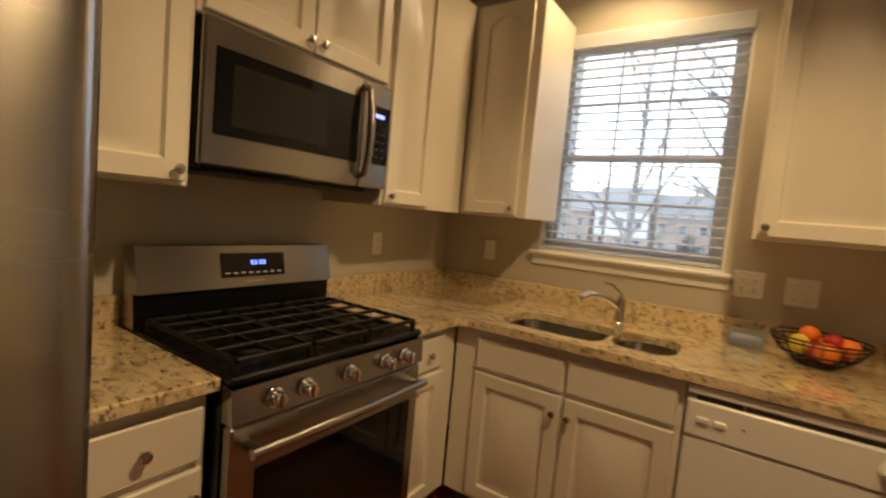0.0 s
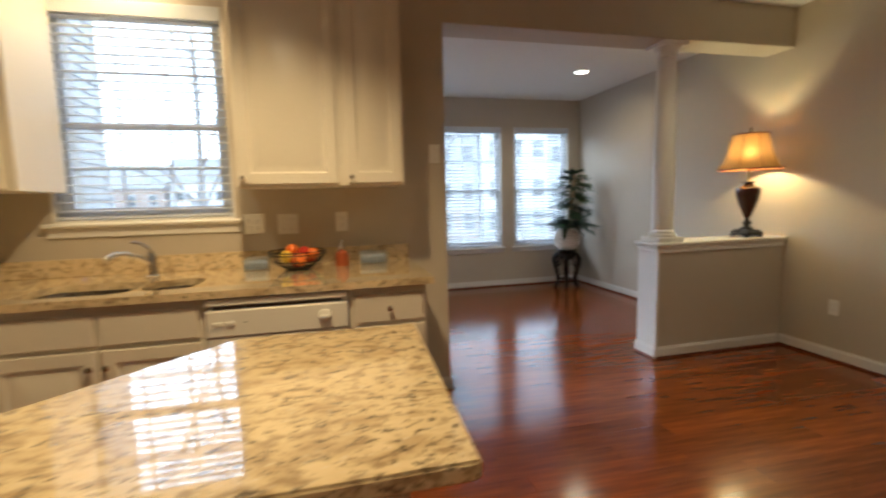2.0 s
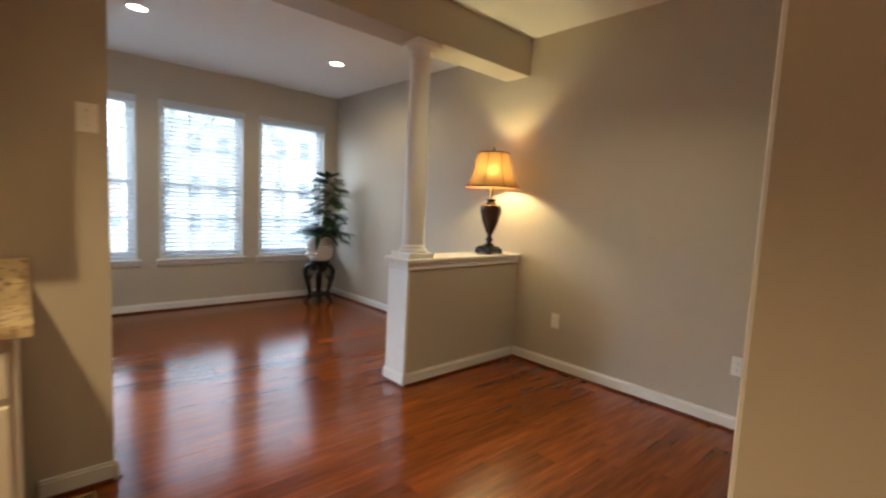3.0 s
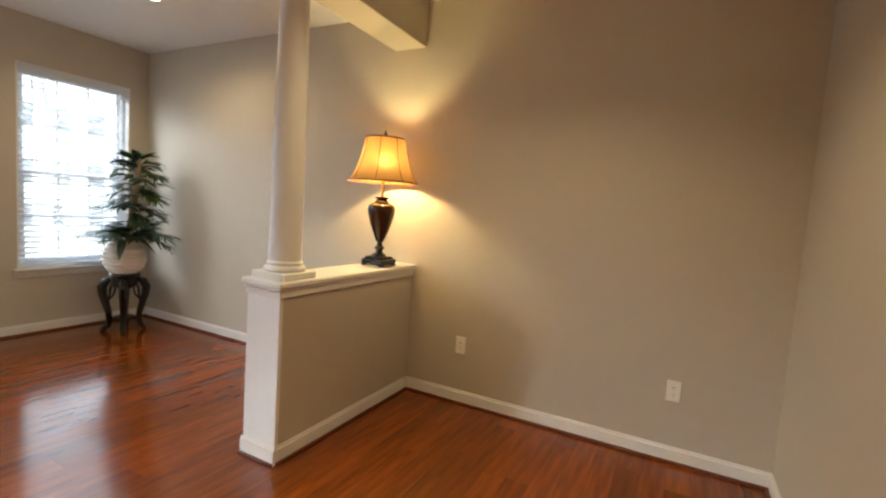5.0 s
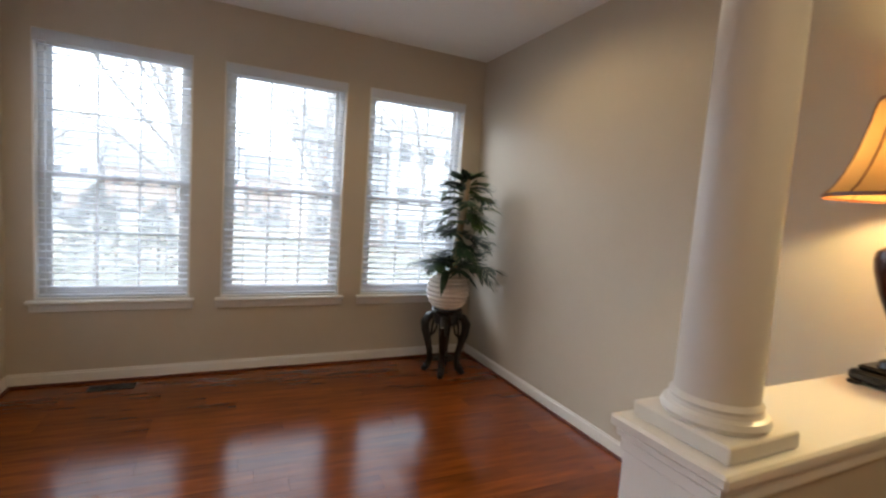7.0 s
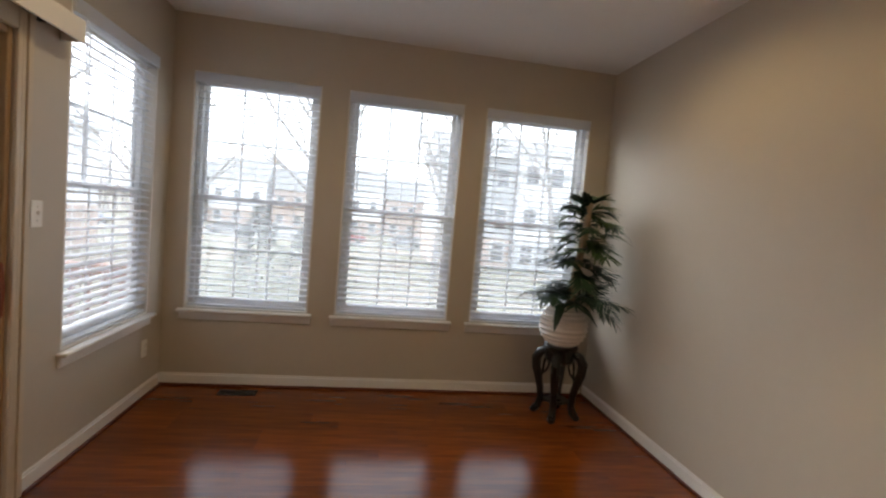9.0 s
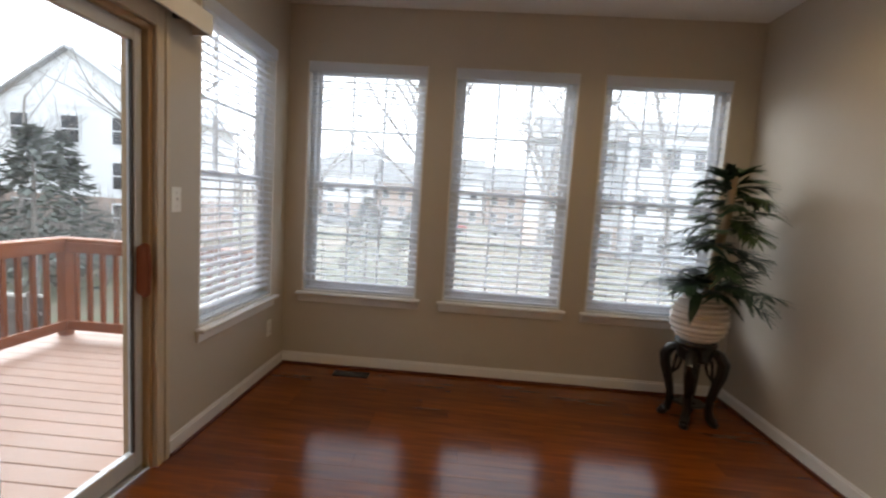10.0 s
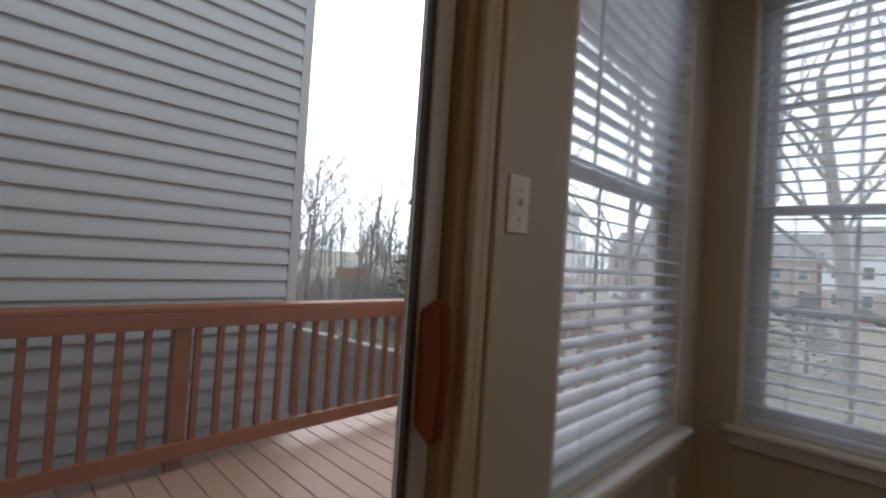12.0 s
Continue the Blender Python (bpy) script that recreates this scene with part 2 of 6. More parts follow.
# hardwood: reddish brown, streaked along the board, a tone for each board
hardwood = material("hardwood", (0.225, 0.050, 0.006), 0.17, tight=0.16, vary=0.6, grain=20, bump=0.02, stretch=(0.14, 1.5, 1), per_object=0.2, spec=0.5)

glass = bpy.data.materials.new("window_glass")
glass.use_nodes = True
zn, zl = glass.node_tree.nodes, glass.node_tree.links
zn.remove(zn["Principled BSDF"])
clear, shine, blend, fres = zn.new("ShaderNodeBsdfTransparent"), zn.new("ShaderNodeBsdfGlossy"), zn.new("ShaderNodeMixShader"), zn.new("ShaderNodeLayerWeight")
clear.inputs[0].default_value = (0.95, 0.97, 0.97, 1)
shine.inputs["Roughness"].default_value = 0.02
power = zn.new("ShaderNodeMath")
power.operation, power.inputs[1].default_value = "POWER", 4.0
soft = zn.new("ShaderNodeMath")
soft.operation, soft.inputs[1].default_value, soft.inputs[2].default_value = "MULTIPLY_ADD", 0.5, 0.02
zl.new(fres.outputs["Facing"], power.inputs[0])
zl.new(power.outputs[0], soft.inputs[0])
zl.new(soft.outputs[0], blend.inputs[0])
zl.new(clear.outputs[0], blend.inputs[1])
zl.new(shine.outputs[0], blend.inputs[2])
# glare and haze put into the panes as a pale translucent veil
glare_veil, hazed = zn.new("ShaderNodeBsdfTranslucent"), zn.new("ShaderNodeMixShader")
glare_veil.inputs[0].default_value, hazed.inputs[0].default_value = (0.85, 0.88, 0.92, 1), 0.10
zl.new(blend.outputs[0], hazed.inputs[1])
zl.new(glare_veil.outputs[0], hazed.inputs[2])
zl.new(hazed.outputs[0], zn["Material Output"].inputs["Surface"])
# the door's panes get a thinner veil
door_glass = glass.copy()
door_glass.name = "door_glass"
door_glass.node_tree.nodes[hazed.name].inputs[0].default_value = 0.015


def glow(name, colour, strength):
    m = bpy.data.materials.new(name)
    m.use_nodes = True
    b = m.node_tree.nodes["Principled BSDF"]
    b.inputs["Base Color"].default_value = (0.8, 0.8, 0.8, 1)
    b.inputs["Emission Color"].default_value = (*colour, 1)
    b.inputs["Emission Strength"].default_value = strength
    return m


can_glow = glow("can_glow", (1.0, 0.9, 0.75), 2.2)
blue_led = glow("blue_led", (0.04, 0.15, 1.0), 0.7)

# ---- setting ----
XW, XE = -0.23, 5.50        # kitchen west wall, long east wall
XS = 2.174                  # sunroom west wall
YK, YN = 3.875, 7.19        # kitchen north wall, sunroom north wall
YB = 4.22                   # back of the kitchen wall, beam and half wall
XP = 2.585                  # end of the kitchen wall
CEIL = 2.72
CEIL_S = 2.67               # sunroom ceiling, a little lower
YS, XC = 1.753, 3.52         # dining nook's south wall, kitchen's east wall
YR = -1.3                   # wall behind

# floor: a slab with boards on it
floor = solid("floor", boxes((XW - 0.15, XE + 0.15, YR - 0.15, 4.2, -0.2, -0.012), (XS - 0.12, XE + 0.15, 4.2, YN + 0.15, -0.2, -0.012)), kick_dark, "glossy reddish-brown hardwood floor of narrow boards", "floor")
ceiling = solid("ceiling", boxes((XW - 0.15, XE + 0.15, YR - 0.15, YB, CEIL, CEIL + 0.15), (XS - 0.12, XE + 0.15, YB, YN + 0.15, CEIL_S, CEIL + 0.15)), ceiling_paint, "flat white painted ceiling", "ceiling")


def pierced(to, a0, a1, holes, z1, thick):
    """One connected wall sheet of a thickness, with openings (a0, a1, z0, z1); to maps (a, depth, z)."""
    cuts = sorted({a0, a1, *[h[0] for h in holes], *[h[1] for h in holes]})
    zs = sorted({0.0, z1, *[h[2] for h in holes], *[h[3] for h in holes]})
    bm, made = bmesh.new(), {}

    def vert(i, j, d):
        if (i, j, d) not in made:
            made[i, j, d] = bm.verts.new(to(cuts[i], thick * d, zs[j]))
        return made[i, j, d]

    def full(i, j):
        if not (0 <= i < len(cuts) - 1 and 0 <= j < len(zs) - 1):
            return False
        ca, cz = (cuts[i] + cuts[i + 1]) / 2, (zs[j] + zs[j + 1]) / 2
        return not any(h[0] < ca < h[1] and h[2] < cz < h[3] for h in holes)

    for i in range(len(cuts) - 1):
        for j in range(len(zs) - 1):
            if not full(i, j):
                continue
            for d in (0, 1):
                bm.faces.new([vert(i, j, d), vert(i + 1, j, d), vert(i + 1, j + 1, d), vert(i, j + 1, d)])
            for di, dj, p, q in ((-1, 0, (i, j), (i, j + 1)), (1, 0, (i + 1, j), (i + 1, j + 1)), (0, -1, (i, j), (i + 1, j)), (0, 1, (i, j + 1), (i + 1, j + 1))):
                if not full(i + di, j + dj):
                    bm.faces.new([vert(*p, 0), vert(*q, 0), vert(*q, 1), vert(*p, 1)])
    return bm


def wall_along_x(y0, y1, x0, x1, holes, z1=CEIL):
    return pierced(lambda a, d, z: (a, y0 + d, z), x0, x1, holes, z1, y1 - y0)


def wall_along_y(x0, x1, y0, y1, holes, z1=CEIL):
    return pierced(lambda a, d, z: (x0 + d, a, z), y0, y1, holes, z1, x1 - x0)


WIN_Z0, WIN_Z1 = 0.575, 2.28
WINDOWS_N = [(2.315, 3.195), (3.394, 4.275), (4.453, 5.325)]
WINDOW_W = (6.085, 6.965)
DOOR_Y, DOOR_Z = (4.36, 5.745), 1.985
KWIN = (0.402, 1.312, 1.205, 2.38)

solid("wall_kitchen_north", wall_along_x(YK, YB, XW - 0.15, XP, [KWIN]), wall_paint, "tan painted kitchen wall with a window over the sink", "wall")
solid("wall_sunroom_north", wall_along_x(YN, YN + 0.15, XS - 0.12, XE + 0.15, [(a, b, WIN_Z0, WIN_Z1) for a, b in WINDOWS_N]), wall_paint, "tan painted wall with three tall windows", "wall")
solid("wall_sunroom_west", wall_along_y(XS - 0.12, XS, YB, YN, [(DOOR_Y[0], DOOR_Y[1], 0, DOOR_Z), (WINDOW_W[0], WINDOW_W[1], WIN_Z0, WIN_Z1)]), wall_paint, "tan painted wall with a sliding door and a window", "wall")
solid("wall_east", boxes((XE, XE + 0.15, YR, YN, 0, CEIL)), wall_paint, "long tan painted wall beside the half wall", "wall")
solid("wall_kitchen_west", boxes((XW - 0.15, XW, YR, YK, 0, CEIL)), wall_paint, "tan painted wall behind the range", "wall")
solid("wall_nook_south", wall_along_x(YS - 0.12, YS, XC, XE, [(3.60, 4.02, 0, 2.04)]), wall_paint, "tan painted wall with a narrow closet door", "wall")
solid("wall_kitchen_east", boxes((XC, XC + 0.12, YR, YS - 0.12, 0, CEIL)), wall_paint, "plain tan painted wall", "wall")
solid("wall_closet", boxes((XC + 0.12, 4.4, 1.1, 1.2, 0, CEIL)), wall_paint, "plain closet wall behind the door", "wall")
solid("wall_south", boxes((XW - 0.15, XE + 0.15, YR - 0.15, YR, 0, CEIL)), wall_paint, "plain tan painted wall", "wall")
solid("beam", boxes((XP, XE, 3.965, YB, 2.416, CEIL), b=0.004), wall_paint, "tan painted ceiling beam over the half wall", "beam")

# half wall, its white end and cap
HB = 4.178                  # back of the half wall
half = solid("wall_half", boxes((4.295, XE, 3.965, HB, 0, 0.865)), wall_paint, "tan painted half wall with a white cap", "half wall")
part("end_panel", boxes((4.272, 4.295, 3.958, HB + 0.007, 0, 0.865), b=0.003), trim_paint, half, "white painted end panel")
cap = bmesh.new()
box(cap, 4.248, XE, 3.934, HB + 0.032, 0.886, 0.914, b=0.006)
box(cap, 4.258, XE, 3.945, HB + 0.021, 0.866, 0.886, b=0.005)
box(cap, 4.266, XE, 3.952, HB + 0.013, 0.835, 0.866, b=0.004)
part("cap", cap, trim_paint, half, "white moulded cap board")


# baseboards with a dark shoe
def baseboard(x0, y0, x1, y1, nx, ny):
    """A board on the wall line from (x0, y0) to (x1, y1); (nx, ny) points into the room."""
    bm, sh = bmesh.new(), bmesh.new()
    for target, thick, z0, z1 in ((bm, 0.014, 0.0, 0.078), (bm, 0.009, 0.078, 0.092), (sh, 0.028, 0.0, 0.018)):
        start = 0.0 if target is bm else 0.0145
        xs, ys = sorted((x0 + nx * start, x1 + nx * thick)), sorted((y0 + ny * start, y1 + ny * thick))
        if nx:
            box(target, xs[0], xs[1], min(y0, y1), max(y0, y1), z0, z1, b=0.003)
        else:
            box(target, min(x0, x1), max(x0, x1), ys[0], ys[1], z0, z1, b=0.003)
    ob = solid("baseboard", bm, trim_paint, "white painted baseboard with a dark wooden shoe", "baseboard")
    part("shoe", sh, shoe_wood, ob, "dark reddish wooden shoe moulding")


baseboard(XE, HB + 0.03, XE, YN, -1, 0)
baseboard(XE, YS, XE, 3.965, -1, 0)
baseboard(XS, YN, XE - 0.03, YN, 0, -1)
baseboard(XS, 5.835, XS, YN - 0.03, 1, 0)
baseboard(4.272, 3.965, XE - 0.03, 3.965, 0, -1)
baseboard(4.272, 3.95, 4.272, HB + 0.014, -1, 0)
baseboard(4.272, HB, XE - 0.03, HB, 0, 1)
baseboard(2.33, YK, XP, YK, 0, -1)
baseboard(XP, YK - 0.014, XP, YB, 1, 0)
baseboard(XC, YR, XC, YS, -1, 0)
baseboard(4.085, YS, XE - 0.03, YS, 0, 1)


# ---- windows ----
def window(name, along, a0, a1, z0, z1, face, out, meet, label):
    """A double-hung window in a wall; along: the axis of the wall, face: the room side, out: +1 or -1 outwards."""
    def bx(p0, p1, d0, d1, q0, q1):
        d = sorted((face + out * d0, face + out * d1))
        return (p0, p1, d[0], d[1], q0, q1) if along == "x" else (d[0], d[1], p0, p1, q0, q1)
    mid = (a0 + a1) / 2
    at = (mid, face, z0) if along == "x" else (face, mid, z0)
    th = thing(name, at, label, "window", kind="structure")
    part("jamb", boxes(bx(a0, a0 + 0.012, 0.0, 0.10, z0, z1), bx(a1 - 0.012, a1, 0.0, 0.10, z0, z1), bx(a0 + 0.012, a1 - 0.012, 0.0, 0.10, z1 - 0.012, z1)), trim_paint, th)
    part("window_sill", boxes(bx(a0 - 0.035, a1 + 0.035, -0.052, 0.0, z0 - 0.022, z0), b=0.006), trim_paint, th, "white painted stool")
    part("sill_board", boxes(bx(a0 + 0.012, a1 - 0.012, 0.0, 0.10, z0 - 0.0, z0 + 0.012)), trim_paint, th)
    part("apron", boxes(bx(a0 - 0.025, a1 + 0.025, -0.016, 0.0, z0 - 0.078, z0 - 0.022), b=0.004), trim_paint, th, "white painted apron")
    f = 0.035
    i0, i1, b0, b1 = a0 + 0.012, a1 - 0.012, z0 + 0.012, z1 - 0.012
    part("window_frame", boxes(bx(i0, i0 + f, 0.062, 0.118, b0, b1), bx(i1 - f, i1, 0.062, 0.118, b0, b1), bx(i0 + f, i1 - f, 0.062, 0.118, b0, b0 + 0.03), bx(i0 + f, i1 - f, 0.062, 0.118, b1 - 0.03, b1), b=0.003), vinyl, th, "white vinyl frame")
    g0, g1, s = i0 + f, i1 - f, 0.032
    for sash, q0, q1, d in (("upper_sash", meet - 0.018, b1 - 0.03, 0.092), ("lower_sash", b0 + 0.03, meet + 0.018, 0.070)):
        sa = part(sash, boxes(bx(g0, g0 + s, d, d + 0.02, q0, q1), bx(g1 - s, g1, d, d + 0.02, q0, q1), bx(g0 + s, g1 - s, d, d + 0.02, q0, q0 + 0.036), bx(g0 + s, g1 - s, d, d + 0.02, q1 - 0.036, q1), b=0.003), vinyl, th, "white vinyl sash")
        p0, p1, r0, r1 = g0 + s, g1 - s, q0 + 0.036, q1 - 0.036
        pane = part("pane", boxes(bx(p0, p1, d + 0.006, d + 0.010, r0, r1)), glass, sa)
        pane.visible_shadow = False
        for k in (1, 2):
            x = p0 + (p1 - p0) * k / 3
            part("muntin", boxes(bx(x - 0.007, x + 0.007, d + 0.0005, d + 0.005, r0, r1)), vinyl, sa)
        part("muntin", boxes(bx(p0, p1, d + 0.0108, d + 0.0150, (r0 + r1) / 2 - 0.007, (r0 + r1) / 2 + 0.007)), vinyl, sa)
    part("sash_lock", boxes(bx(mid - 0.03, mid + 0.03, 0.064, 0.0695, meet + 0.0, meet + 0.018), b=0.002), vinyl, th)
    return th


def blind(along, a0, a1, z0, z1, face, out, pitch, tilt, label, wand=True):
    """A slatted blind hanging inside an opening."""
    d = face + out * 0.030
    mid = (a0 + a1) / 2
    at = (mid, d, z1) if along == "x" else (d, mid, z1)
    def bx(p0, p1, d0, d1, q0, q1):
        e = sorted((d + out * d0, d + out * d1))
        return (p0, p1, e[0], e[1], q0, q1) if along == "x" else (e[0], e[1], p0, p1, q0, q1)
    th = thing("window_blind", at, label, "blind", "slatted window blinds")
    w = 0.005
    part("valance", boxes(bx(a0 - 0.006, a1 + 0.006, -0.044, -0.032, z1 - 0.068, z1 + 0.006), b=0.002), slat_white, th)
    part("headrail", boxes(bx(a0 + w, a1 - w, -0.0275, 0.024, z1 - 0.045, z1 - 0.002), b=0.002), slat_white, th)
    part("bottom_rail", boxes(bx(a0 + w, a1 - w, -0.024, 0.024, z0 + 0.003, z0 + 0.02), b=0.004), slat_white, th)
    bm = bmesh.new()
    n = 5
    top, low = [], []
    for k in range(n):
        u = -0.5 + k / (n - 1)
        y, z = u * 0.049, 0.0035 * (1 - 4 * u * u)
        y, z = y * math.cos(tilt) - z * math.sin(tilt), y * math.sin(tilt) + z * math.cos(tilt)
        row = []
        for s in (-0.5, 0.5):
            x = s * (a1 - a0 - 2 * w)
            p = (x, out * y) if along == "x" else (out * y, x)
            row.append((bm.verts.new((*p, z + 0.0012)), bm.verts.new((*p, z - 0.0012))))
        top.append(row)
    for r0, r1 in zip(top, top[1:]):
        bm.faces.new((r0[0][0], r0[1][0], r1[1][0], r1[0][0]))
        bm.faces.new((r0[0][1], r1[0][1], r1[1][1], r0[1][1]))
        for e in (0, 1):
            bm.faces.new((r0[e][0], r1[e][0], r1[e][1], r0[e][1]))
    for r in (top[0], top[-1]):
        bm.faces.new((r[0][0], r[1][0], r[1][1], r[0][1]))
    me = mesh_of("slat", bm, slat_white, 60)
    z = z1 - 0.075
    while z > z0 + 0.03:
        piece("slat", me, th, (mid, d, z) if along == "x" else (d, mid, z))
        z -= pitch
    for fx in (0.16, 0.5, 0.84):
        x = a0 + (a1 - a0) * fx
        part("cord", boxes(bx(x - 0.0012, x + 0.0012, -0.0262, -0.0245, z0 + 0.02, z1 - 0.045), bx(x - 0.0012, x + 0.0012, 0.0245, 0.0262, z0 + 0.02, z1 - 0.045)), slat_white, th)
    if wand:
        x = a0 + 0.09
        bm = bmesh.new()
        p = (x, d - out * 0.042) if along == "x" else (d - out * 0.042, x)
        tube(bm, [(*p, z1 - 0.03), (*p, z1 - 0.85)], 0.004, 6)
        part("wand", bm, slat_white, th)
    return th


for k, (a, b) in enumerate(WINDOWS_N):
    window("window_%d" % (k + 1), "x", a, b, WIN_Z0, WIN_Z1, YN, 1, 1.395, "white double-hung window with a moulded stool")
    blind("x", a + 0.013, b - 0.013, WIN_Z0 + 0.013, WIN_Z1 - 0.013, YN, 1, 0.0465, radians((3, 12, 13)[k]), "white slatted blind lowered over a sunroom window")
window("window_4", "y", WINDOW_W[0], WINDOW_W[1], WIN_Z0, WIN_Z1, XS, -1, 1.395, "white double-hung window beside the sliding door")
blind("y", WINDOW_W[0] + 0.014, WINDOW_W[1] - 0.014, WIN_Z0 + 0.013, WIN_Z1 - 0.013, XS, -1, 0.0465, radians(11), "white slatted blind beside the sliding door")
window("window_5", "x", KWIN[0], KWIN[1], KWIN[2], KWIN[3], YK, 1, 1.735, "white double-hung window over the kitchen sink")
blind("x", KWIN[0] + 0.014, KWIN[1] - 0.014, KWIN[2] + 0.013, KWIN[3] - 0.013, YK, 1, 0.0465, radians(4), "white slatted blind over the kitchen sink", False)

# ---- sliding door ----
jamb_tan = material("jamb_tan", (0.38, 0.25, 0.13), 0.45, vary=0.1, grain=60, bump=0.05, stretch=(1, 1, 0.1))
leaf_vinyl = material("leaf_vinyl", (0.55, 0.56, 0.57), 0.4, vary=0.03, grain=60, bump=0.01)
casing_cream = material("casing_cream", (0.58, 0.49, 0.36), 0.4, vary=0.03, grain=60, bump=0.03)
door = thing("door_1", (XS, 5.05, 0), "white sliding glass door onto the deck with a wooden pull", "door", kind="structure")
DX0, DX1 = XS - 0.12, XS
part("frame", boxes((DX0 - 0.01, DX1 - 0.004, DOOR_Y[0], DOOR_Y[0] + 0.025, 0, DOOR_Z), (DX0 - 0.01, DX1 - 0.004, DOOR_Y[1] - 0.025, DOOR_Y[1], 0, DOOR_Z), (DX0 - 0.01, DX1 - 0.004, DOOR_Y[0] + 0.025, DOOR_Y[1] - 0.025, DOOR_Z - 0.03, DOOR_Z), b=0.003), jamb_tan, door, "tan wooden jamb")
part("threshold", boxes((DX0 - 0.03, DX1 + 0.004, DOOR_Y[0] + 0.025, DOOR_Y[1] - 0.025, 0, 0.028), b=0.006), nickel, door, "grey metal threshold")
cas = bmesh.new()
for y0, y1 in ((DOOR_Y[0] - 0.085, DOOR_Y[0]), (DOOR_Y[1], DOOR_Y[1] + 0.085)):
    for k, (t0, t1, d) in enumerate(((0.0, 0.026, 0.018), (0.028, 0.052, 0.014), (0.054, 0.085, 0.020))):
        box(cas, XS, XS + d, y0 + t0, y0 + t1, 0, DOOR_Z + 0.08, b=0.003)
box(cas, XS, XS + 0.017, DOOR_Y[0], DOOR_Y[1], DOOR_Z, DOOR_Z + 0.08, b=0.003)
part("casing", cas, casing_cream, door, "fluted cream casing")


def door_leaf(y0, y1, x, label):
    st = 0.048
    lf = part("leaf", boxes((x - 0.018, x + 0.018, y0, y0 + st, 0.03, DOOR_Z - 0.03), (x - 0.018, x + 0.018, y1 - st, y1, 0.03, DOOR_Z - 0.03), (x - 0.018, x + 0.018, y0 + st, y1 - st, 0.03, 0.115), (x - 0.018, x + 0.018, y0 + st, y1 - st, DOOR_Z - 0.09, DOOR_Z - 0.03), b=0.004), leaf_vinyl, door, label)
    pane = part("pane", boxes((x - 0.004, x + 0.004, y0 + st, y1 - st, 0.115, DOOR_Z - 0.09)), door_glass, lf)
    pane.visible_shadow = False
    gs = bmesh.new()
    for yy in (y1 - st - 0.012,):
        box(gs, x + 0.0045, x + 0.016, yy, yy + 0.012, 0.115, DOOR_Z - 0.09)
    part("gasket", gs, slot_dark, lf, "dark rubber gasket")
    return lf


leaf_out = door_leaf(DOOR_Y[0] + 0.025, 5.080, XS - 0.092, "white fixed leaf")
leaf_in = door_leaf(5.04, DOOR_Y[1] - 0.027, XS - 0.050, "white sliding leaf")
pull_wood = material("pull_wood", (0.20, 0.050, 0.018), 0.6, spec=0.15, vary=0.2, grain=60, bump=0.05, stretch=(1, 1, 0.1))
pull = bmesh.new()
prism(pull, [(XS - 0.0315, 0.845), (XS + 0.004, 0.818), (XS + 0.022, 0.835), (XS + 0.026, 0.95), (XS + 0.020, 1.05), (XS + 0.002, 1.062), (XS - 0.0315, 1.04)], 5.674, 5.698, "y")
bmesh.ops.bevel(pull, geom=[e for e in pull.edges], offset=0.004, segments=2, affect="EDGES")
part("pull", pull, pull_wood, leaf_in, "dark reddish wooden pull")
part("interlock", boxes((XS - 0.068, XS - 0.030, 5.024, 5.0395, 0.03, DOOR_Z - 0.03), b=0.003), slot_dark, leaf_in, "dark interlock strip")
# shade on the stile's room side, put in as a thin tan strip
part("stile_shade", boxes((XS - 0.0315, XS - 0.026, 5.041, 5.066, 0.03, DOOR_Z - 0.03), b=0.002), jamb_tan, leaf_in, "tan strip standing for the shaded stile face")
part("latch", boxes((XS - 0.0295, XS - 0.006, 5.020, 5.044, 0.932, 1.01), b=0.007), black_enamel, leaf_in, "black latch")
val = thing("valance_box", (XS, 5.1, 2.03), "cream valance box of a vertical blind over the sliding door", "valance")
part("face", boxes((XS + 0.088, XS + 0.1, 4.27, 6.02, 2.035, 2.135), b=0.003), appliance_white, val)
part("top", boxes((XS + 0.001, XS + 0.088, 4.27, 6.02, 2.125, 2.135), b=0.002), appliance_white, val)
part("return", boxes((XS + 0.001, XS + 0.088, 6.01, 6.02, 2.035, 2.125), b=0.002), appliance_white, val)
part("track", boxes((XS + 0.03, XS + 0.065, 4.29, 6.0, 2.085, 2.124), b=0.002), nickel, val, "grey metal track")
part("bracket", boxes((XS + 0.001, XS + 0.05, 5.86, 5.88, 2.06, 2.124), b=0.002), slot_dark, val, "dark bracket")

# closet door in the nook
closet = thing("door_2", (3.81, YS, 0), "narrow white closet door with a brass knob", "door", kind="structure")
part("casing", boxes((3.535, 3.60, YS, YS + 0.016, 0, 2.105), (4.02, 4.085, YS, YS + 0.016, 0, 2.105), (3.60, 4.02, YS, YS + 0.016, 2.04, 2.105), b=0.004), trim_paint, closet)
cl = part("leaf", boxes((3.605, 3.81, YS - 0.05, YS - 0.018, 0.01, 2.035), (3.814, 4.015, YS - 0.05, YS - 0.018, 0.01, 2.035), b=0.004), trim_paint, closet)
part("panel", boxes((3.66, 3.76, YS - 0.0178, YS - 0.012, 1.1, 1.95), (3.66, 3.76, YS - 0.0178, YS - 0.012, 0.12, 0.9), (3.87, 3.96, YS - 0.0178, YS - 0.012, 1.1, 1.95), (3.87, 3.96, YS - 0.0178, YS - 0.012, 0.12, 0.9), b=0.003), trim_paint, cl)
